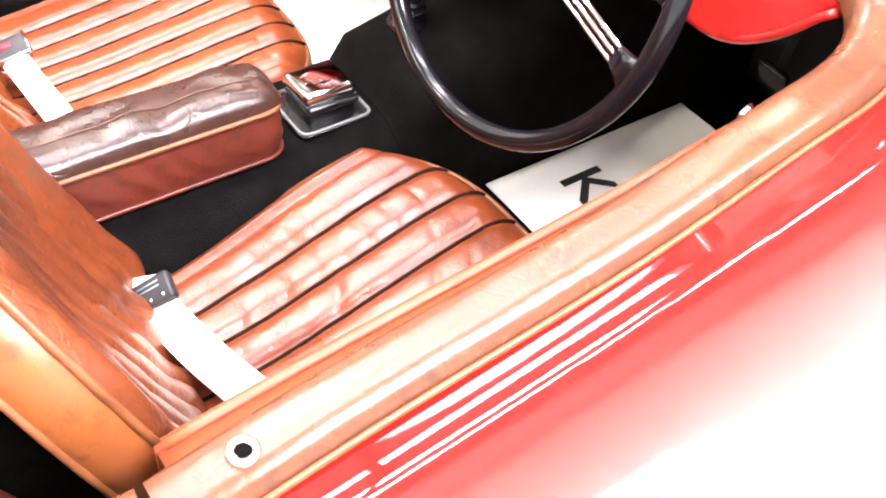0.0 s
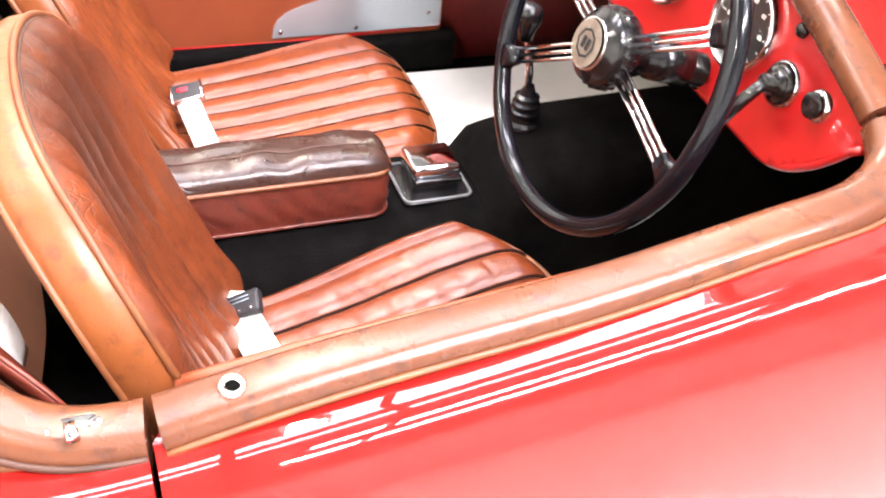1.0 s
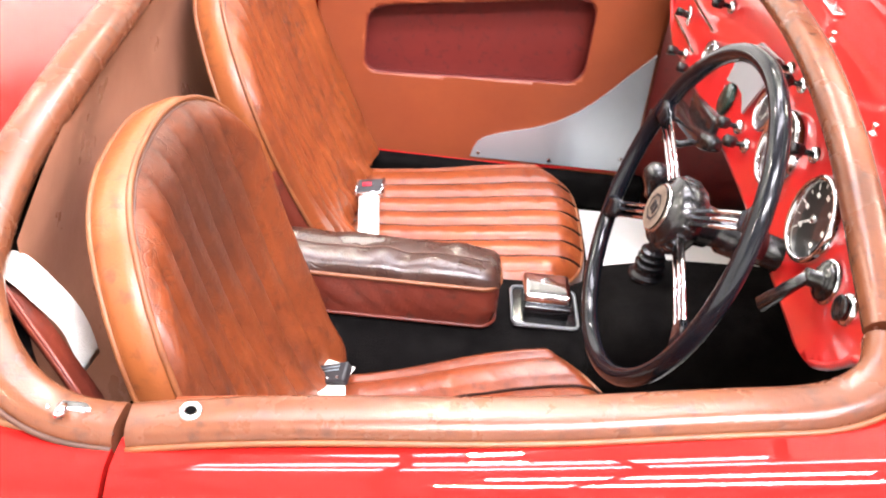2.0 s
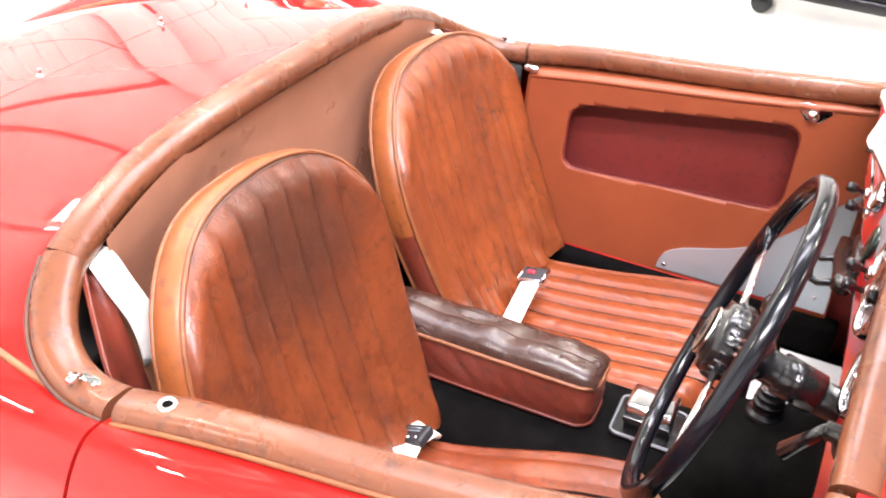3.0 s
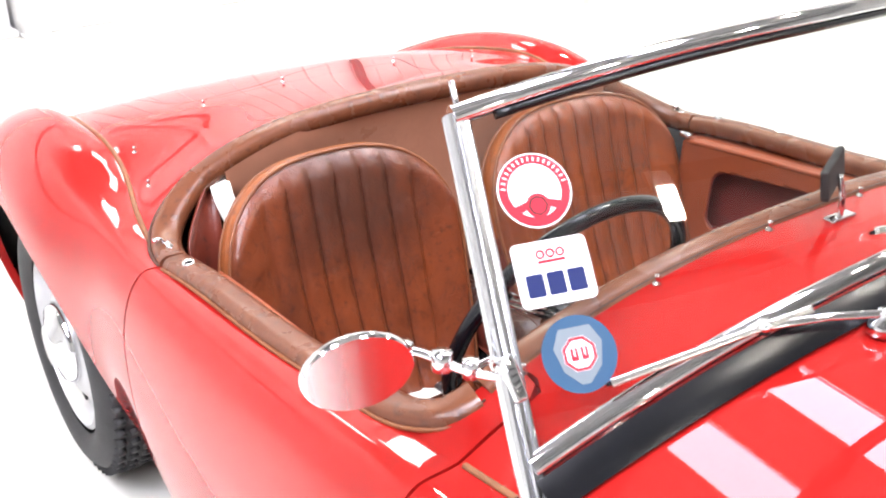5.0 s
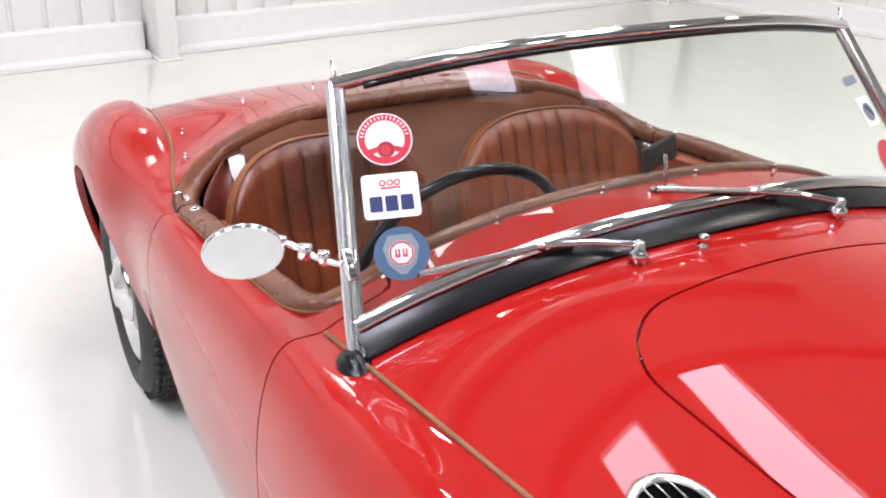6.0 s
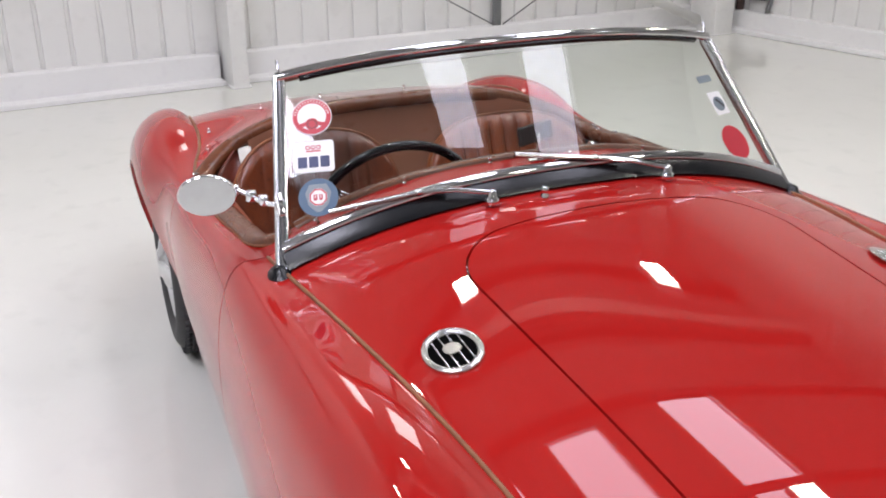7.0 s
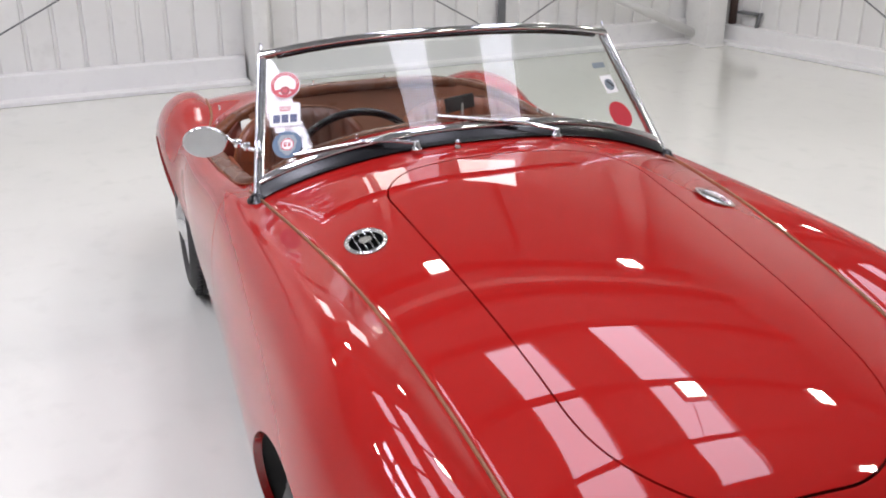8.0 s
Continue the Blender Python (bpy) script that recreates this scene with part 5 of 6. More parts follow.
# ---------------------------------------------------------------- seats
def flute(u, n, half):
    """Stitched channels across u (-half..half): depth of the stitch line and the pillow between."""
    t = (u / half + 1) / 2 * n
    d = abs(t - round(t))
    inside = abs(u) < half * 1.02
    if not inside:
        return 0.0
    return 0.0085 * (1 - math.exp(-(d / 0.13) ** 2)) + 0.004 * math.sin(math.pi * min(0.5, d)) - 0.0085


def columns(n, half):
    """Stations across a panel: a column on every stitch line, ten to a channel, closing up at the edges."""
    mid = [half * (2 * k / (10 * n) - 1) for k in range(10 * n + 1)]
    side = [half + (1 - half) * math.sin(math.pi / 2 * k / 10) for k in range(1, 11)]
    return [-v for v in side[::-1]] + mid + side


def wrinkle(p, k):
    return k * (noise.noise((p.x * 18, p.y * 18, p.z * 18)) + 0.6 * noise.noise((p.x * 45, p.y * 45, p.z * 45 + 3)))


def seat(cy, seed, lift=0.0, front_lift=0.0, wide=0.245, high=0.525, yaw=0.0, lean=0.22, back_dx=0.0, back_dy=0.0, mat=None, low_mat=None, cushion_mat=None, rolls=6, corner=0.085, channels=8, spread=0.70):
    base = Vector((0.668 + back_dx, cy + back_dy, 0.405))
    up = Vector((-lean, 0, 0.478)).normalized()
    out = Vector((up.z, 0, -up.x))
    side = Vector((math.sin(radians(yaw)), math.cos(radians(yaw)), 0))
    out = side.cross(up).normalized()
    H, W = high, wide
    cols = columns(channels, spread)
    nu, nv = len(cols) - 1, 56

    def width(v):
        return W * float(np.interp(v, [0, 0.25, 0.55, 1.0], [0.86, 0.95, 1.0, 1.0]))

    def top(u):
        return 0.62 + 0.38 * max(0.0, 1 - abs(u) ** 2.7) ** 0.5

    def surf(u, q):
        v = q * top(u)
        r = max(abs(u), q)
        edge = min(1.0, max(0.0, (1 - r) / 0.09))
        y = u * width(v)
        fl = flute(u * W, channels, W * spread)
        fade = min(1, max(0, (1 - q) / 0.12)) * min(1, (1 - abs(u)) / 0.1)
        d = 0.02 * (1 - (1 - edge) ** 2) + fl * fade + 0.036 * (abs(u) ** 2) - 0.012 * math.sin(math.pi * min(1, v * 1.1))
        p = base + side * y + up * (v * H) + out * d
        low = max(0.0, 1 - v / 0.25)
        return p + out * (wrinkle(p + Vector((seed, 0, 0)), 0.0018 * edge) + low * 0.005 * edge * math.sin(60 * y + 30 * v))

    bm = bmesh.new()
    g = [[bm.verts.new(surf(u, j / nv)) for j in range(nv + 1)] for u in cols]
    for i in range(nu):
        for j in range(nv):
            bm.faces.new((g[i][j], g[i + 1][j], g[i + 1][j + 1], g[i][j + 1]))
    crease_lines = []
    for k in range(1, channels):
        us = W * spread * (2 * k / channels - 1)
        line = []
        for j in range(1, nv - 3):
            u = us / W
            line.append(surf(u, j / nv) + out * 0.0003)
        crease_lines.append(line)
    border = [g[0][j].co.copy() for j in range(nv + 1)] + [g[i][nv].co.copy() for i in range(1, nu)] + [g[nu][j].co.copy() for j in range(nv, -1, -1)]
    front = part("seat", bm, mat, car, "worn tan leather bucket seat with stitched channels and piped edges")
    # thin dark tubes draw the crease shade between the channels, not thread
    for line in crease_lines:
        part("crease_shade_line", tube(line, 0.0011, 5, up=out), M_CREASE_SHADE, front)
    # side gusset, back panel
    bm = bmesh.new()
    rings = []
    centre = base + up * (H * 0.5)
    for depth, grow in ((0.002, 0.0), (0.008, 0.004), (0.018, 0.006), (0.032, 0.004), (0.044, 0.0), (0.05, -0.01)):
        ring = []
        for p in border:
            q = p - centre
            flat = (q - out * q.dot(out))
            ring.append(bm.verts.new(p - out * depth + flat.normalized() * grow))
        rings.append(ring)
    for a, b in zip(rings, rings[1:]):
        for k in range(len(border) - 1):
            bm.faces.new((a[k], a[k + 1], b[k + 1], b[k]))
    last = rings[-1]
    n = len(last)
    for k in range(n // 2 - 1):
        bm.faces.new((last[k], last[k + 1], last[n - 2 - k], last[n - 1 - k]))
    gusset = part("seat_side", bm, M_SEAT_EDGE, front, "lighter tan side gusset of the backrest" + (", oxblood below" if low_mat else ""))
    if low_mat:
        gusset.data.materials.append(low_mat)
        for f in gusset.data.polygons:
            f.material_index = int((f.center - base).dot(up) < 0.27)
    line = [p + out * 0.001 for p in border[::2]]
    part("front_piping", tube(line, 0.0036, 8, up=out), M_SEAT_PIPING, front, "tan piping round the backrest")
    part("front_seam", tube([p + out * 0.0025 + (centre - p).normalized() * 0.006 for p in line], 0.0018, 6, up=out), M_PIPING_DARK, front)
    part("back_piping", tube([p - out * 0.044 for p in border[::2]], 0.0034, 8, up=out), M_SEAT_PIPING, front)

    # cushion
    bm = bmesh.new()
    g = []
    WC = 0.208
    X0, X1 = 0.635, 1.098
    cols = columns(rolls, 0.86)
    nu, nv = len(cols) - 1, 110
    for u in cols:
        xf = X1 - corner * abs(u) ** (3.0 if corner > 0.07 else 5.0) - 0.012 * u * u
        col = []
        for j in range(nv + 1):
            t = math.sin(math.pi / 2 * j / nv)
            x = X0 + (xf - X0) * t
            w = WC * (0.9 + 0.1 * math.sin(math.pi * min(1, t * 1.1) * 0.5))
            y = u * w
            r = max(abs(u), t)
            edge = min(1.0, max(0.0, (1 - r) / 0.12))
            z = 0.413 + lift + (0.045 + front_lift) * (3 * t * t - 2 * t ** 3) - 0.006 * math.sin(math.pi * t) - 0.03 * (1 - edge) ** 2
            fade = min(1, (1 - t) / 0.1) * min(1, (1 - abs(u)) / 0.08)
            z += flute(u * WC, rolls, WC * 0.86) * fade * 0.95
            p = Vector((x, cy + y, z))
            z += wrinkle(p + Vector((seed * 2, 0, 0)), 0.0013 * edge)
            # cross creases inside each channel
            roll = math.floor((u / 0.86 + 1) / 2 * rolls)
            across = (u / 0.86 + 1) / 2 * rolls - roll
            bend = x + 0.012 * math.sin(2.4 * across + roll)
            phase = (bend * 24 + 0.37 * roll + 0.9 * noise.noise((x * 7, roll * 3.7, seed))) % 1.0
            z -= 0.0042 * edge * math.exp(-((phase - 0.5) / 0.09) ** 2) * max(0.0, noise.noise((x * 13, roll * 5.1, seed + 2.0)) + 0.35) * math.sin(math.pi * min(1.0, max(0.0, across)))
            col.append(bm.verts.new((x, cy + y, z)))
        g.append(col)
    for i in range(nu):
        for j in range(nv):
            bm.faces.new((g[i][j], g[i + 1][j], g[i + 1][j + 1], g[i][j + 1]))
    border = [g[0][j].co.copy() for j in range(nv + 1)] + [g[i][nv].co.copy() for i in range(1, nu)] + [g[nu][j].co.copy() for j in range(nv, -1, -1)]
    crease_lines = []
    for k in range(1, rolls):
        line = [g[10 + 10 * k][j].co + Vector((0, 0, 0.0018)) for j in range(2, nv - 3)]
        crease_lines.append([sum(line[max(0, q - 2):q + 3], Vector()) / len(line[max(0, q - 2):q + 3]) for q in range(len(line))])
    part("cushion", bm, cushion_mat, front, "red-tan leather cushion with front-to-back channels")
    # near-black tubes fill the stitched grooves and darken them like deep creases
    for line in crease_lines:
        part("crease_shade_line", tube(line, 0.0026, 6), M_STITCH_SHADE, front)
    bm = bmesh.new()
    rings = []
    c = Vector((0.86, cy, 0))
    for drop, grow in ((0.001, 0.0), (0.012, 0.006), (0.04, 0.008), (0.075, 0.0), (0.095, -0.006)):
        ring = []
        for p in border:
            q = Vector((p.x - c.x, p.y - c.y, 0)).normalized()
            ring.append(bm.verts.new(Vector((p.x, p.y, max(FLOOR + 0.002, p.z - drop))) + q * grow))
        rings.append(ring)
    for a, b in zip(rings, rings[1:]):
        for k in range(len(border) - 1):
            bm.faces.new((a[k], a[k + 1], b[k + 1], b[k]))
    part("cushion_side", bm, M_ARM_SIDE, front, "oxblood leather cushion border")
    part("cushion_piping", tube([p + Vector((0, 0, 0.001)) for p in border[::2]], 0.0034, 8), M_SEAT_PIPING, front)
    return front


seat(-0.312, 0.0, -0.004, 0.042, 0.246, 0.524, -1.0, 0.186, -0.016, mat=M_SEAT_WORN, cushion_mat=M_SEAT_RED, channels=6, spread=0.64)
seat(0.328, 5.0, -0.012, 0.0, 0.27, 0.515, 0.0, 0.22, -0.02, -0.022, mat=M_SEAT, low_mat=M_ARM_SIDE, cushion_mat=M_SEAT_ORANGE, rolls=7, corner=0.06)


def lap_belt(y0, y1, x0, x1, z, driver, wide=0.046):
    rise = 0.016 if driver else 0.0
    pts = curve3([(x0 - 0.03, y0 - 0.07, 0.41), (x0, y0 - 0.02, z + rise), (x0 + rise, y0, z + rise), ((x0 + x1) / 2 + rise, (y0 + y1) / 2, z + rise * 0.8), (x1, y1, z + 0.004)], 20)
    belt = part("lap_belt", sweep(bmesh.new(), pts, rounded(wide, 0.004, 0.001, 1), up=Vector((-0.25, 0, 1))), M_BELT, car, "white webbing lap belt across the seat")
    m = Matrix.Translation((x1 + 0.002, y1 + 0.016, z + 0.008)) @ Matrix.Rotation(radians(-14 if driver else -6), 4, "Z") @ Matrix.Rotation(radians(-28 if driver else -14), 4, "Y") @ Matrix.Rotation(radians(14), 4, "X")
    sharp(part("buckle", box((0.056, 0.036, 0.016) if driver else (0.052, 0.04, 0.017), 0.005, 3, m), M_INK, belt, "black belt buckle with pale print" if driver else "black belt buckle with chrome edges and a red tab"), 50)
    if driver:
        for k in (-0.016, 0, 0.016):
            part("rivet", lathe([(0.0025, 0), (0.002, 0.002), (0, 0.0025)], 8, m @ Matrix.Translation((k, -0.011, 0.008))), M_CHROME, belt)
        for row in (0.003, 0.009):
            part("print_bar", box((0.03, 0.002, 0.0005), m=m @ Matrix.Translation((0, row, 0.0083))), M_STICK_GREY, belt)
        tail = curve3([(x1 + 0.004, y1 + 0.02, z + 0.006), (x1 + 0.012, y1 + 0.044, z + 0.006), (x1 + 0.006, y1 + 0.06, z - 0.02), (x1 - 0.02, y1 + 0.066, z - 0.05)], 14)
        part("belt_tail", sweep(bmesh.new(), tail, rounded(0.044, 0.003, 0.001, 1), up=Vector((0.2, 0.5, 1))), M_BELT, belt)
    else:
        for k in (-0.025, 0.025):
            part("edge_plate", box((0.005, 0.042, 0.019), 0.002, 1, m @ Matrix.Translation((k, 0, 0.001))), M_CHROME, belt)
        part("edge_plate", box((0.048, 0.006, 0.02), 0.002, 1, m @ Matrix.Translation((0, -0.019, 0.001))), M_CHROME, belt)
        part("release_tab", box((0.018, 0.01, 0.003), 0.001, 1, m @ Matrix.Translation((-0.006, 0.004, 0.0095))), M_STICK_RED, belt, "red release tab")


lap_belt(-0.47, -0.2, 0.69, 0.674, 0.442, True)
lap_belt(0.1, 0.318, 0.705, 0.688, 0.446, False, 0.038)

# armrest on the tunnel: dark top cushion over oxblood sides
AX0, AX1 = 0.51, 0.915


def arm_ring(inset, z, n=8):
    r = 0.03
    pts = []
    for cx, cy, a0 in ((AX1 - r - inset, 0.03 - r - inset, 0), (AX0 + r + inset, 0.03 - r - inset, 90), (AX0 + r + inset, -0.068 + r + inset, 180), (AX1 - r - inset, -0.068 + r + inset, 270)):
        for k in range(n + 1):
            a = radians(a0 + 90 * k / n)
            pts.append(Vector((cx + r * math.cos(a), cy + r * math.sin(a), z)))
    return pts


def stack(rings, lid=True):
    bm = bmesh.new()
    vs = [[bm.verts.new(p) for p in r] for r in rings]
    for a, b in zip(vs, vs[1:]):
        for k in range(len(a)):
            bm.faces.new((a[k], a[(k + 1) % len(a)], b[(k + 1) % len(a)], b[k]))
    if lid:
        bm.faces.new(vs[-1])
    return bm


def crease_ring(inset, z):
    """A ring of the armrest's side, pulled in along slanting creases."""
    ring, plan = arm_ring(inset, z, 8), arm_ring(0.0, z, 8)
    dense = []
    for k, p in enumerate(ring):
        q = ring[(k + 1) % len(ring)]
        n = max(1, int((plan[(k + 1) % len(ring)] - plan[k]).length / 0.006))
        dense += [p.lerp(q, i / n) for i in range(n)]
    mid = Vector(((AX0 + AX1) / 2, -0.019, z))
    for p in dense:
        c = ((p.x + 0.9 * (z - 0.51)) * 21 + 0.7 * noise.noise((p.x * 8, z * 20, 1.0))) % 1.0
        p += (mid - p).normalized() * 0.0035 * math.exp(-((c - 0.5) / 0.16) ** 2) * min(1.0, (z - 0.47) / 0.015, (0.55 - z) / 0.012)
    return dense


arm = part("armrest", stack([crease_ring(0.002 - 0.005 * math.sin(math.pi * k / 12), 0.472 + 0.076 * k / 12) for k in range(13)]), M_ARM_SIDE, car, "padded leather armrest with a dark brown top")
bm = bmesh.new()
g = []
for i in range(49):
    x = AX0 + (AX1 - AX0) * i / 48
    col = []
    for j in range(21):
        v = -1 + 2 * j / 20
        endr = min(1.0, (AX1 - x) / 0.035, (x - AX0) / 0.035)
        hw = 0.049 * math.sqrt(max(0.0, 1 - (1 - endr) ** 2) * 0.25 + 0.75) if endr < 1 else 0.049
        prof = (1 - abs(v) ** 4) ** 0.5
        z = 0.548 + 0.026 * prof * (0.4 + 0.6 * math.sqrt(max(0.0, 1 - (1 - endr) ** 2)))
        z += 0.0035 * noise.noise((x * 22, v * 2, 0)) * prof + 0.0025 * prof * math.sin(55 * x + 3 * noise.noise((x * 9, v, 2)))
        col.append(bm.verts.new((x, v * hw - 0.019, z)))
    g.append(col)
for i in range(48):
    for j in range(20):
        bm.faces.new((g[i][j], g[i + 1][j], g[i + 1][j + 1], g[i][j + 1]))
seam_pts = [g[i][9].co + Vector((0, 0, 0.0006)) for i in range(2, 47)]
part("armrest_top", bm, M_ARM_TOP, arm, "creased dark brown leather top")
part("top_seam", tube(seam_pts, 0.0016, 6), M_PIPING_DARK, arm)
part("armrest_piping", sweep(bmesh.new(), arm_ring(-0.001, 0.549), circle(0.0034, 6), closed=True), M_SEAT_PIPING, arm)
part("armrest_piping", sweep(bmesh.new(), arm_ring(-0.001, 0.477), circle(0.003, 6), closed=True), M_ARM_SIDE, arm)

# ashtray
ash = part("ashtray", slab(rounded(0.112, 0.104, 0.012, 4), 0.006, Matrix.Translation((0.998, -0.002, 0.469)), 0.002), M_BLACK, car, "black ashtray with a bright chrome lid on the tunnel")
part("ash_frame", sweep(bmesh.new(), [Vector((0.998 + a, -0.002 + b, 0.476)) for a, b in rounded(0.106, 0.098, 0.012, 5)], circle(0.0026, 6), closed=True), M_STEEL_GREY, ash)
part("ash_box", box((0.074, 0.066, 0.04), 0.008, 3, Matrix.Translation((0.998, -0.002, 0.49))), M_BLACK, ash)
lid = box((0.076, 0.07, 0.022), 0.009, 4, Matrix.Translation((0.997, -0.001, 0.51)) @ Matrix.Rotation(radians(-3), 4, "X"))
part("ash_lid", lid, M_CHROME, ash, "rounded chrome lid")
sharp(part("ash_lip", box((0.074, 0.01, 0.009), 0.003, 2, Matrix.Translation((0.997, -0.04, 0.502))), M_BLACK, ash), 40)

# gear lever
gb = Vector((1.158, 0.03, tunnel_top(1.158)))
gear = part("gear_lever", tube([gb, gb + Vector((-0.005, -0.003, 0.09)), Vector((1.128, 0.013, 0.715))], 0.006, 10, up=Vector((0, 1, 0))), M_CHROME, car, "chrome gear lever with a black knob and rubber boot")
sharp(part("boot", lathe([(0.042, 0), (0.04, 0.006), (0.033, 0.012), (0.03, 0.02), (0.034, 0.024), (0.034, 0.03), (0.027, 0.034), (0.031, 0.038), (0.031, 0.044), (0.024, 0.048), (0.027, 0.052), (0.027, 0.058), (0.018, 0.062), (0.011, 0.08), (0, 0.081)], 28, Matrix.Translation(gb) @ Matrix.Diagonal((0.72, 0.72, 0.85, 1))), M_RUBBER, gear, "ribbed black rubber boot"), 25)
part("knob", lathe([(0.0, -0.03), (0.011, -0.03), (0.013, -0.015), (0.02, 0.0), (0.021, 0.012), (0.016, 0.022), (0.008, 0.026), (0, 0.027)], 24, Matrix.Translation((1.126, 0.012, 0.727))), M_BLACK, gear)


# ---------------------------------------------------------------- dashboard
def dash_x(y, z):
    return 1.243 - 0.02 * (abs(y) / 0.55) ** 2 + 0.2 * (z - 0.88)


def dash_test(y, z):
    top = np.vectorize(lambda v: top_z(1.235, min(abs(v), 0.6)) - 0.004)(y)
    low = 0.775 + 0.10 * np.clip((np.abs(y) - 0.40) / 0.14, 0, 1) ** 2
    return np.minimum.reduce([top - z, z - low, 0.548 - np.abs(y)])


bm = cut_plane(dash_test, -0.56, 0.56, 0.75, 1.03, 112, 28, lambda y, z: (dash_x(y, z), y, z))
dash = part("dashboard", bm, M_DASH, car, "red painted metal dashboard with chrome-ringed dials")
mod = dash.modifiers.new("thickness", "SOLIDIFY")
mod.thickness, mod.offset = 0.008, 0
part("dash_edge", tube([(dash_x(y, 0.8) - 0.002, y, 0.775 + 0.10 * max(0, min(1, (abs(y) - 0.40) / 0.14)) ** 2) for y in np.linspace(-0.545, 0.545, 80)], 0.005, 6), M_DASH, dash)


def dash_pose(y, z):
    return facing((dash_x(y, z) - 0.005, y, z), (-1, 0, 0.2))


def gauge(y, z, r, ticks, needle, name="gauge"):
    m = dash_pose(y, z)
    bez = part(name, lathe([(r * 0.86, 0.0), (r * 0.86, 0.01), (r * 0.93, 0.014), (r, 0.01), (r * 1.02, 0.0)], 48, m), M_CHROME, dash, "round black dial with white markings in a chrome bezel")
    f = disc(r * 0.87, 0.001)
    bmesh.ops.transform(f, matrix=m @ Matrix.Translation((0, 0, 0.003)), verts=f.verts)
    part("dial_face", f, M_GAUGE, bez, smooth=False)
    for k in range(ticks):
        a = radians(225 - 270 * k / (ticks - 1))
        big = k % 2 == 0
        b = box((r * (0.14 if big else 0.09), r * 0.028, 0.0006), m=m @ Matrix.Rotation(a, 4, "Z") @ Matrix.Translation((r * 0.77, 0, 0.0046)))
        part("tick", b, M_WHITEINK, bez, smooth=False)
        if big and r > 0.04:
            b = box((r * 0.13, r * 0.09, 0.0006), m=m @ Matrix.Translation((r * 0.57 * math.cos(a), r * 0.57 * math.sin(a), 0.0046)))
            part("figure_bar", b, M_WHITEINK, bez, smooth=False)
    part("needle", box((r * 0.72, r * 0.035, 0.001), m=m @ Matrix.Rotation(radians(needle), 4, "Z") @ Matrix.Translation((r * 0.26, 0, 0.0065))), M_WHITEINK, bez, smooth=False)
    part("needle_hub", lathe([(r * 0.1, 0.004), (r * 0.1, 0.008), (0, 0.009)], 16, m), M_CHROME_OLD, bez)
    gl = ring_plate(0.0004, r * 0.88, 0.0)
    bmesh.ops.transform(gl, matrix=m @ Matrix.Translation((0, 0, 0.0105)), verts=gl.verts)
    ob = part("dial_glass", gl, M_GAUGEGLASS, bez, smooth=False)
    ob.visible_shadow = False


gauge(-0.305, 0.878, 0.053, 13, 222, "speedometer")
gauge(-0.135, 0.875, 0.053, 13, 225, "rev_counter")
gauge(-0.05, 0.886, 0.03, 7, 250)
gauge(0.222, 0.843, 0.025, 7, 120)


def dash_knob(y, z, r=0.011, length=0.03, chrome=True):
    m = dash_pose(y, z)
    if chrome:
        part("switch_collar", lathe([(r * 1.3, 0), (r * 1.2, 0.004), (r * 0.8, 0.006), (0, 0.006)], 20, m), M_CHROME, dash)
    k = part("switch_knob", lathe([(r * 0.45, 0.004), (r * 0.5, length * 0.45), (r, length * 0.55), (r * 1.02, length * 0.9), (r * 0.8, length), (0, length)], 20, m), M_BLACK, dash, "black knob on a chrome collar")
    return k


for y, z in ((-0.215, 0.915), (-0.09, 0.948), (-0.034, 0.944), (0.02, 0.824), (-0.03, 0.821), (0.25, 0.917), (0.34, 0.792), (0.265, 0.795)):
    dash_knob(y, z, 0.0085, 0.034)
dash_knob(-0.458, 0.868, 0.014, 0.012)
part("warning_lamp", lathe([(0.009, 0), (0.008, 0.004), (0.005, 0.006), (0, 0.0065)], 16, dash_pose(-0.386, 0.915)), M_BLACK, dash)
# turn switch with a long lever
m = dash_pose(-0.398, 0.858)
sw = part("lever_switch", lathe([(0.024, 0), (0.023, 0.008), (0.018, 0.012), (0.01, 0.016), (0.01, 0.028), (0, 0.03)], 24, m), M_BLACK, dash, "black turn switch with a long lever")
part("switch_ring", lathe([(0.026, 0), (0.026, 0.004), (0.022, 0.006)], 24, m), M_CHROME, sw)
tip = m @ Vector((-0.018, -0.062, 0.045))
part("lever", sweep(bmesh.new(), [m @ Vector((0, 0, 0.026)), m @ Vector((-0.007, -0.025, 0.034)), tip], rounded(0.016, 0.012, 0.004, 2), up=Vector((-1, 0, 0)), size=[0.8, 0.9, 1.15]), M_BLACK, sw)
# grey plate in the middle, with the green oval gauge, and the chrome trim before the passenger
def dash_plate(pts, thick, lift=0.0):
    """A flat plate on the dash from corners (y, z)."""
    b = slab([(-y, z) for y, z in pts], thick)
    bmesh.ops.transform(b, matrix=Matrix(((0, 0.2, -1, 1.235 - lift - 0.176), (-1, 0, 0, 0), (0, 1, 0, 0), (0, 0, 0, 1))), verts=b.verts)
    return b


part("centre_plate", dash_plate([(-0.016, 0.946), (0.076, 0.934), (0.128, 0.89), (0.126, 0.848), (0.08, 0.862), (0.05, 0.862), (0.02, 0.846)], 0.004, 0.001), M_ALU, dash, "grey metal plate in the middle of the dash", smooth=False)
m = dash_pose(0.1, 0.828)
oval = lathe([(0.021, 0), (0.021, 0.006), (0.018, 0.009), (0.0, 0.0095)], 28)
bmesh.ops.scale(oval, vec=(1.0, 1.25, 1), verts=oval.verts)
bmesh.ops.transform(oval, matrix=m, verts=oval.verts)
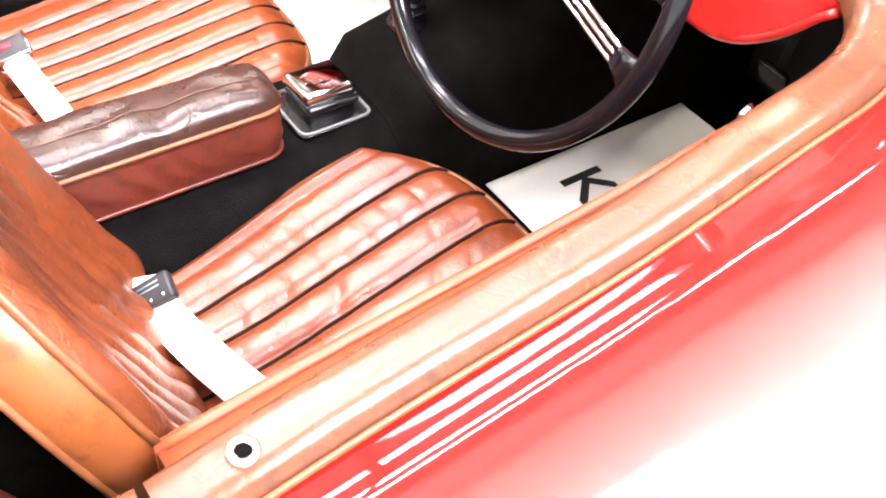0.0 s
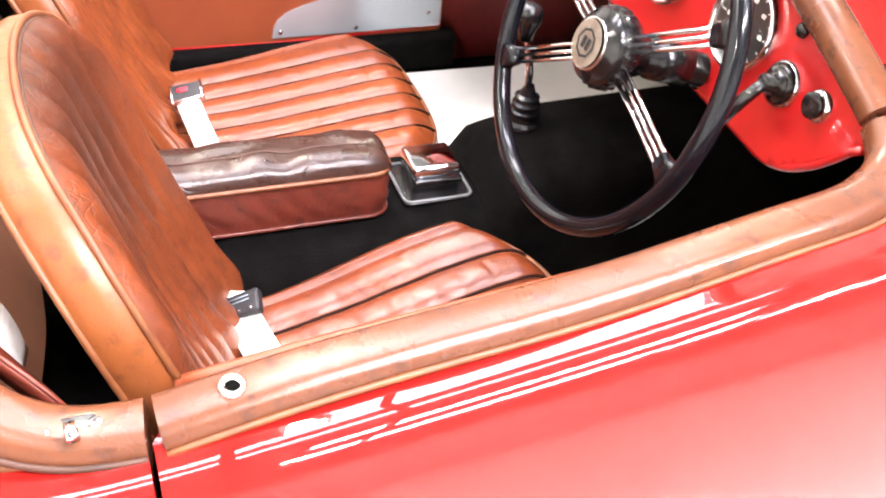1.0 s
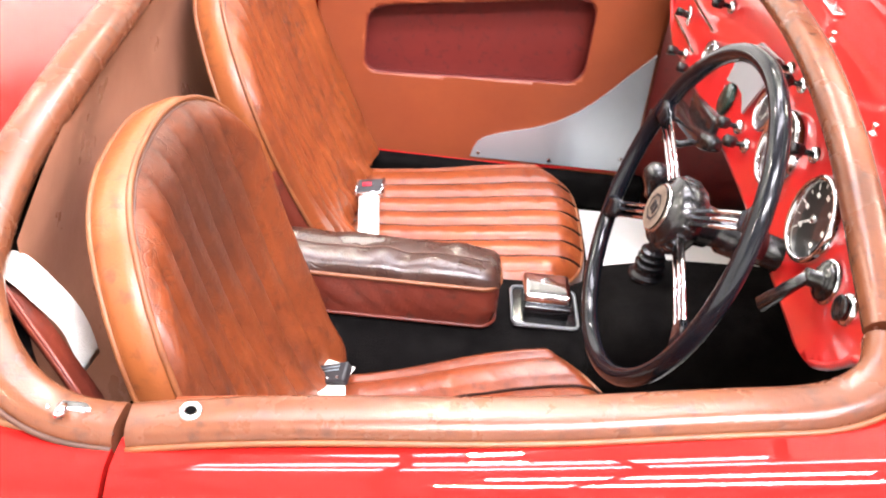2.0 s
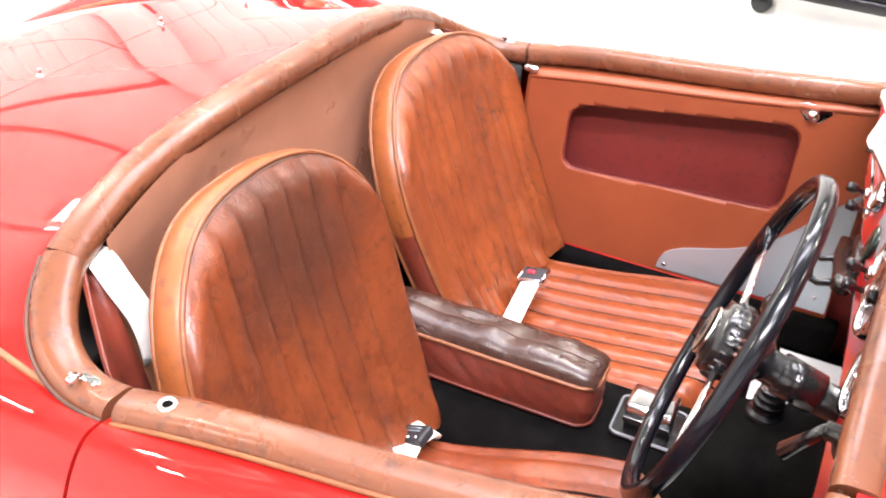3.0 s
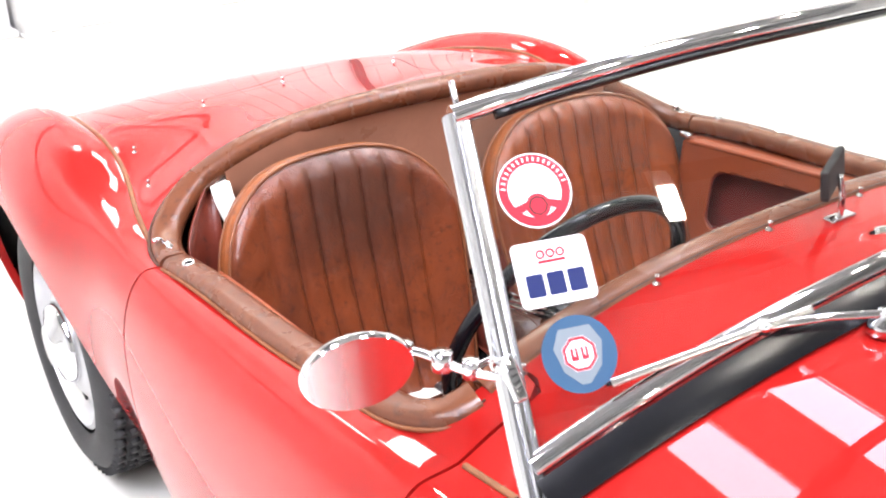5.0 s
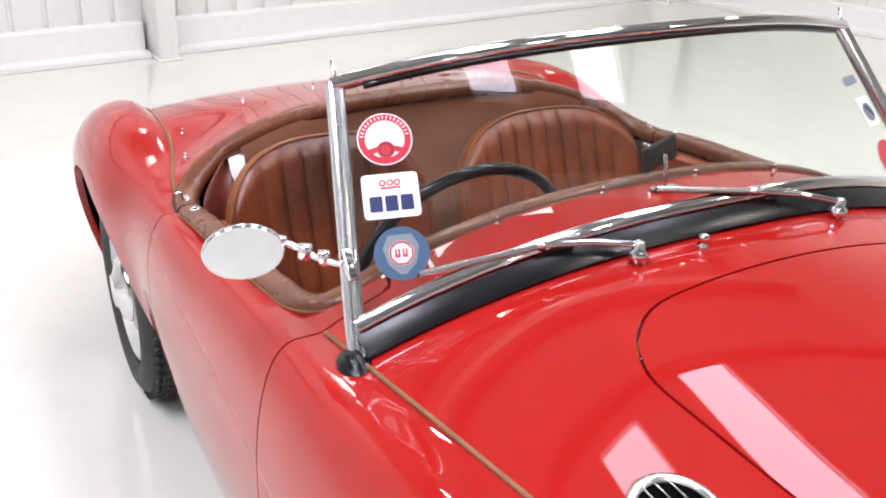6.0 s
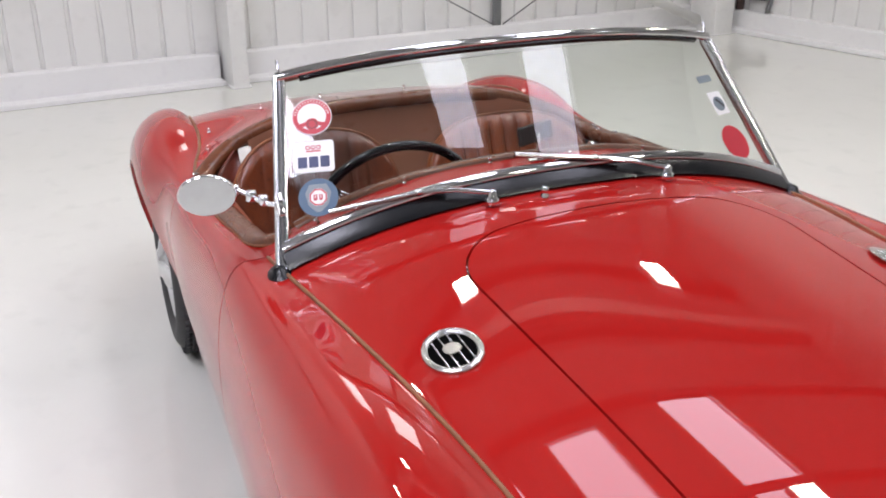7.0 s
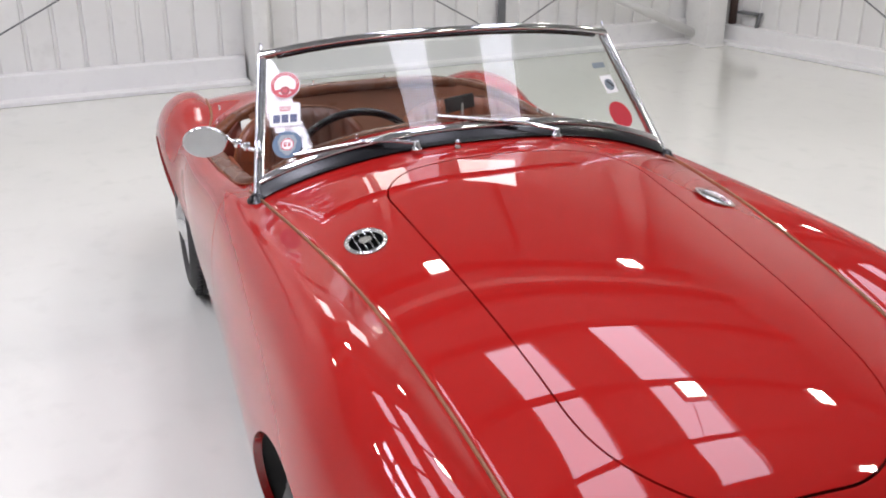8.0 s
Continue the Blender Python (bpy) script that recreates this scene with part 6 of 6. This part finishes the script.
part("oval_lens", oval, M_LENS, dash, "dark green oval lens")
for (ya, za), (yb, zb) in (((0.27, 0.866), (0.49, 0.868)), ((0.30, 0.812), (0.46, 0.816))):
    sharp(part("trim_strip", sweep(bmesh.new(), [Vector((dash_x(ya, za) - 0.007, ya, za)), Vector((dash_x((ya + yb) / 2, za) - 0.007, (ya + yb) / 2, (za + zb) / 2)), Vector((dash_x(yb, zb) - 0.007, yb, zb))], rounded(0.007, 0.005, 0.002, 2)), M_CHROME, dash, "thin chrome trim strip"), 40)
part("toggle_plate", box((0.004, 0.02, 0.034), 0.002, 1, Matrix.Translation((dash_x(0.40, 0.84) - 0.007, 0.40, 0.84))), M_CHROME_OLD, dash)
part("toggle", sweep(bmesh.new(), [Vector((dash_x(0.4, 0.84) - 0.008, 0.40, 0.84)), Vector((dash_x(0.4, 0.84) - 0.03, 0.40, 0.846))], rounded(0.01, 0.014, 0.004, 2), size=[0.8, 1.1]), M_BLACK, dash)
part("chrome_knob", lathe([(0.012, 0), (0.012, 0.006), (0.007, 0.01), (0.008, 0.018), (0.014, 0.022), (0.014, 0.03), (0.0, 0.034)], 20, dash_pose(0.5, 0.893)), M_CHROME, dash, "bright chrome knob")
# black lever unit under the middle of the dash
grab = [Vector((1.2, y, z)) for y, z in ((0.02, 0.79), (0.06, 0.775), (0.12, 0.755), (0.2, 0.742), (0.27, 0.735))]
unit = part("lever_unit", sweep(bmesh.new(), grab, rounded(0.026, 0.024, 0.008, 3), size=[0.8, 1.2, 1.0, 1.15, 0.7]), M_BLACK, dash, "black lever unit under the dash")
part("unit_bracket", box((0.03, 0.14, 0.05), 0.006, 2, Matrix.Translation((1.222, 0.15, 0.765)) @ Matrix.Rotation(radians(-10), 4, "X")), M_BLACK, unit)
for y, z in ((0.09, 0.74), (0.2, 0.722)):
    part("unit_lever", tube([(1.2, y, z + 0.02), (1.172, y + 0.01, z + 0.004), (1.155, y + 0.012, z + 0.01)], 0.006, 8), M_BLACK, unit)
    part("lever_tip", lathe([(0, -0.012), (0.009, -0.008), (0.01, 0.006), (0, 0.012)], 12, Matrix.Translation((1.152, y + 0.012, z + 0.012))), M_BLACK, unit)

# ---------------------------------------------------------------- steering wheel
WC, WR = Vector((1.076, -0.265, 0.842)), 0.205
TILT_W = radians(17)
wn_ = Vector((-math.cos(TILT_W), 0, math.sin(TILT_W)))
wm = facing(WC, wn_, (math.sin(TILT_W), 0, math.cos(TILT_W)))
ringp = [wm @ Vector((WR * math.cos(2 * math.pi * k / 72), WR * math.sin(2 * math.pi * k / 72), 0)) for k in range(72)]
steer = part("steering_wheel", sweep(bmesh.new(), ringp, circle(0.0115, 12), up=wn_, closed=True), M_WHEELRIM, car, "black four-spoke steering wheel with wire spokes")
for q in (-13, 33, 167, 213):
    a = radians(q)
    rot = Matrix.Rotation(a, 4, "Z")
    for off in (-0.0085, 0, 0.0085):
        b = tube([(0.03, off, -0.006), (0.1, off, -0.004), (WR - 0.02, off, 0.0)], 0.0026, 8)
        bmesh.ops.transform(b, matrix=wm @ rot, verts=b.verts)
        part("spoke_wire", b, M_CHROME, steer)
    lug = sweep(bmesh.new(), [Vector((WR - 0.034, 0, -0.001)), Vector((WR - 0.018, 0, 0)), Vector((WR, 0, 0))], rounded(0.03, 0.015, 0.006, 3), size=[0.75, 0.95, 1.5])
    bmesh.ops.transform(lug, matrix=wm @ rot, verts=lug.verts)
    part("spoke_lug", lug, M_WHEELRIM, steer)
wh = wm @ Matrix.Diagonal((0.84, 0.84, 1, 1))
hubp = lathe([(0.0, -0.05), (0.03, -0.05), (0.034, -0.03), (0.05, -0.024), (0.056, -0.012), (0.056, 0.0), (0.052, 0.008), (0.05, 0.012), (0.04, 0.014), (0.035, 0.02), (0.0, 0.024)], 40, wh)
part("hub", hubp, M_BLACK, steer, "black horn boss with a ribbed edge")
part("horn_ring", lathe([(0.036, 0.018), (0.037, 0.021), (0.034, 0.0225), (0.033, 0.0215)], 40, wh), M_CHROME_OLD, steer)
for k in range(24):
    a = 2 * math.pi * k / 24
    b = box((0.004, 0.006, 0.018), 0.0015, 1, wh @ Matrix.Rotation(a, 4, "Z") @ Matrix.Translation((0.0555, 0, -0.006)))
    part("hub_rib", b, M_BLACK, steer)
bd = ring_plate(0.0, 0.0325, 0.0243)
bmesh.ops.transform(bd, matrix=wh, verts=bd.verts)
part("horn_badge", bd, M_BADGE, steer, "pale round badge on the boss")
oc = ring_plate(0.017, 0.021, 0.0255, n=8)
bmesh.ops.transform(oc, matrix=wh, verts=oc.verts)
part("octagon", oc, M_INK, steer)
for dx, w in ((-0.005, 0.007), (0.0055, 0.0065)):
    part("badge_block", box((w, 0.016, 0.001), m=wh @ Matrix.Translation((dx, 0, 0.0255))), M_INK, steer, smooth=False)
col_end = WC - wn_ * 0.62
part("column", tube([WC - wn_ * 0.03, WC - wn_ * 0.3, col_end], 0.021, 16), M_BLACK, steer, "black steering column")
part("column_clamp", tube([WC - wn_ * 0.07, WC - wn_ * 0.12], 0.025, 18), M_BLACK, steer)
part("column_collar", tube([WC - wn_ * 0.15, WC - wn_ * 0.165], 0.024, 18), M_BLACK, steer)

# ---------------------------------------------------------------- studs round the cockpit
def stud(p, nrm, kind):
    if kind == "socket":
        b = part("hood_socket", lathe([(0.0108, -0.004), (0.0108, 0.0012), (0.0095, 0.003), (0.0058, 0.0028), (0.0052, -0.004)], 28, facing(p, nrm, (1, 0, 0))), M_CHROME_OLD, car, "chrome socket in the door pad")
        part("socket_hole", lathe([(0.0054, -0.0005), (0.0, -0.0005)], 16, facing(Vector(p) + Vector(nrm) * 0.0012, nrm, (1, 0, 0))), M_HOLE, b)
    elif kind == "turn":
        b = part("turn_button", slab(rounded(0.044, 0.02, 0.0095, 5), 0.003, facing(p, nrm, (0, 1, 0)), 0.001), M_CHROME, car, "chrome turn button on an oval plate")
        part("turn_tongue", sweep(bmesh.new(), [Vector(p) + Vector((0, 0, 0.002)), Vector(p) + Vector((0, -0.006, 0.012)), Vector(p) + Vector((0.002, -0.02, 0.014))], rounded(0.009, 0.007, 0.002, 2)), M_CHROME, b)
        for k in (-0.016, 0.016):
            part("plate_screw", lathe([(0.0035, 0.003), (0.003, 0.0045), (0, 0.005)], 8, facing(p, nrm, (0, 1, 0)) @ Matrix.Translation((k, 0, 0))), M_CHROME_OLD, b)
    else:
        part("tonneau_stud", lathe([(0.0055, 0), (0.0055, 0.002), (0.0026, 0.003), (0.0024, 0.008), (0.0036, 0.0095), (0.0034, 0.013), (0, 0.014)], 14, facing(p, nrm, (1, 0, 0))), M_CHROME_OLD, car, "small chrome tonneau stud")


for s in (-1, 1):
    stud((0.585, s * 0.637, rim_z(0.585, 0.637) + 0.0095), (0, s * 0.1, 1), "socket")
    stud((0.472, s * 0.634, rim_z(0.472, 0.634) + 0.007), (0, s * 0.1, 1), "turn")
    for x, y in ((1.262, 0.10), (1.255, 0.30), (1.248, 0.50), (0.02, 0.36), (0.1, 0.545), (0.25, 0.575), (-0.02, 0.15)):
        stud((x, s * y, top_z(x, y)), (0, 0, 1), "stud")

# ---------------------------------------------------------------- paper floor mats
def mat(pts, mname, label, tilt=0.0):
    b = slab(pts, 0.0015)
    t = tagged(part(mname, b, M_PAPER, None, smooth=False), label, "floor mat")
    t.location = (0, 0, FLOOR + 0.004)
    return t


driver_mat = mat([(1.207, -0.128), (1.613, -0.128), (1.613, -0.56), (1.207, -0.56)], "paper_mat", "white paper floor mat printed in black in the driver footwell")
text_mesh("Ko", 0.105, M_INK, driver_mat, pose(1.34, -0.236, 0.002, 0, 0, -90), name="print", bold=0.0014)
mat([(1.13, 0.128), (1.72, 0.128), (1.72, 0.52), (1.13, 0.53)], "paper_mat", "white paper floor mat in the passenger footwell")
pedal = [(1.62, -0.27), (1.62, -0.37), (1.6, -0.47)]
for x, y in pedal:
    b = part("pedal", box((0.012, 0.055, 0.07), 0.004, 2, Matrix.Translation((x, y, 0.47)) @ Matrix.Rotation(radians(-25), 4, "Y")), M_RUBBER, car, "black rubber pedal")
    part("pedal_arm", tube([(x + 0.005, y, 0.5), (x + 0.03, y, 0.7)], 0.007, 8, up=Vector((0, 1, 0))), M_DARK, b)

# ---------------------------------------------------------------- far corner of the hall: trolley and post
tc = thing("tool_trolley", "black slatted trolley with yellow edges by the side wall", "trolley", at=(1.05, 4.15, 0))
part("frame", box((0.8, 0.4, 0.06), 0.01, 2, Matrix.Translation((0, 0, 0.14))), M_RUBBER, tc)
for k in range(7):
    part("slat", box((0.78, 0.012, 0.04), 0.003, 1, Matrix.Translation((0, -0.2, 0.22 + 0.06 * k))), M_RUBBER, tc)
    part("edge_strip", box((0.76, 0.004, 0.008), 0.001, 1, Matrix.Translation((0, -0.209, 0.225 + 0.06 * k))), M_YELLOW, tc)
part("back", box((0.8, 0.34, 0.5), 0.01, 2, Matrix.Translation((0, -0.01, 0.42))), M_DARK, tc)
for sx in (-0.36, 0.36):
    for sy in (-0.16, 0.16):
        part("castor", lathe([(0, -0.015), (0.05, -0.015), (0.055, 0), (0.05, 0.015), (0, 0.015)], 18, Matrix.Translation((sx, sy, 0.055)) @ Matrix.Rotation(radians(90), 4, "X")), M_RUBBER, tc)
bc = thing("blue_post", "blue steel lift post on a foot plate", "post", at=(0.3, 4.15, 0))
part("upright", box((0.06, 0.06, 2.4), 0.006, 2, Matrix.Translation((0, 0, 1.2))), M_BLUE, bc)
part("foot_plate", box((0.075, 0.09, 0.015), 0.003, 1, Matrix.Translation((0, 0, 0.008))), M_BLUE, bc)
wp = thing("white_post", "slim white steel post with a dark foot", "post", at=(0.385, 4.13, 0))
part("upright", tube([(0, 0, 0.01), (0, 0, 1.6)], 0.017, 12, up=Vector((0, 1, 0))), M_STEEL, wp)
part("foot", lathe([(0, 0), (0.026, 0), (0.026, 0.008), (0.018, 0.014), (0, 0.014)], 16), M_STEEL_GREY, wp)
yb = thing("yellow_rail", "low yellow guard rail between the posts and the trolley", "rail", at=(0.5, 4.22, 0))
part("bar", box((0.44, 0.03, 0.035), 0.004, 1, Matrix.Translation((0, 0, 0.125))), M_YELLOW, yb)
for x in (-0.18, 0.2):
    part("leg", box((0.025, 0.025, 0.11), 0.003, 1, Matrix.Translation((x, 0, 0.055))), M_STEEL, yb)
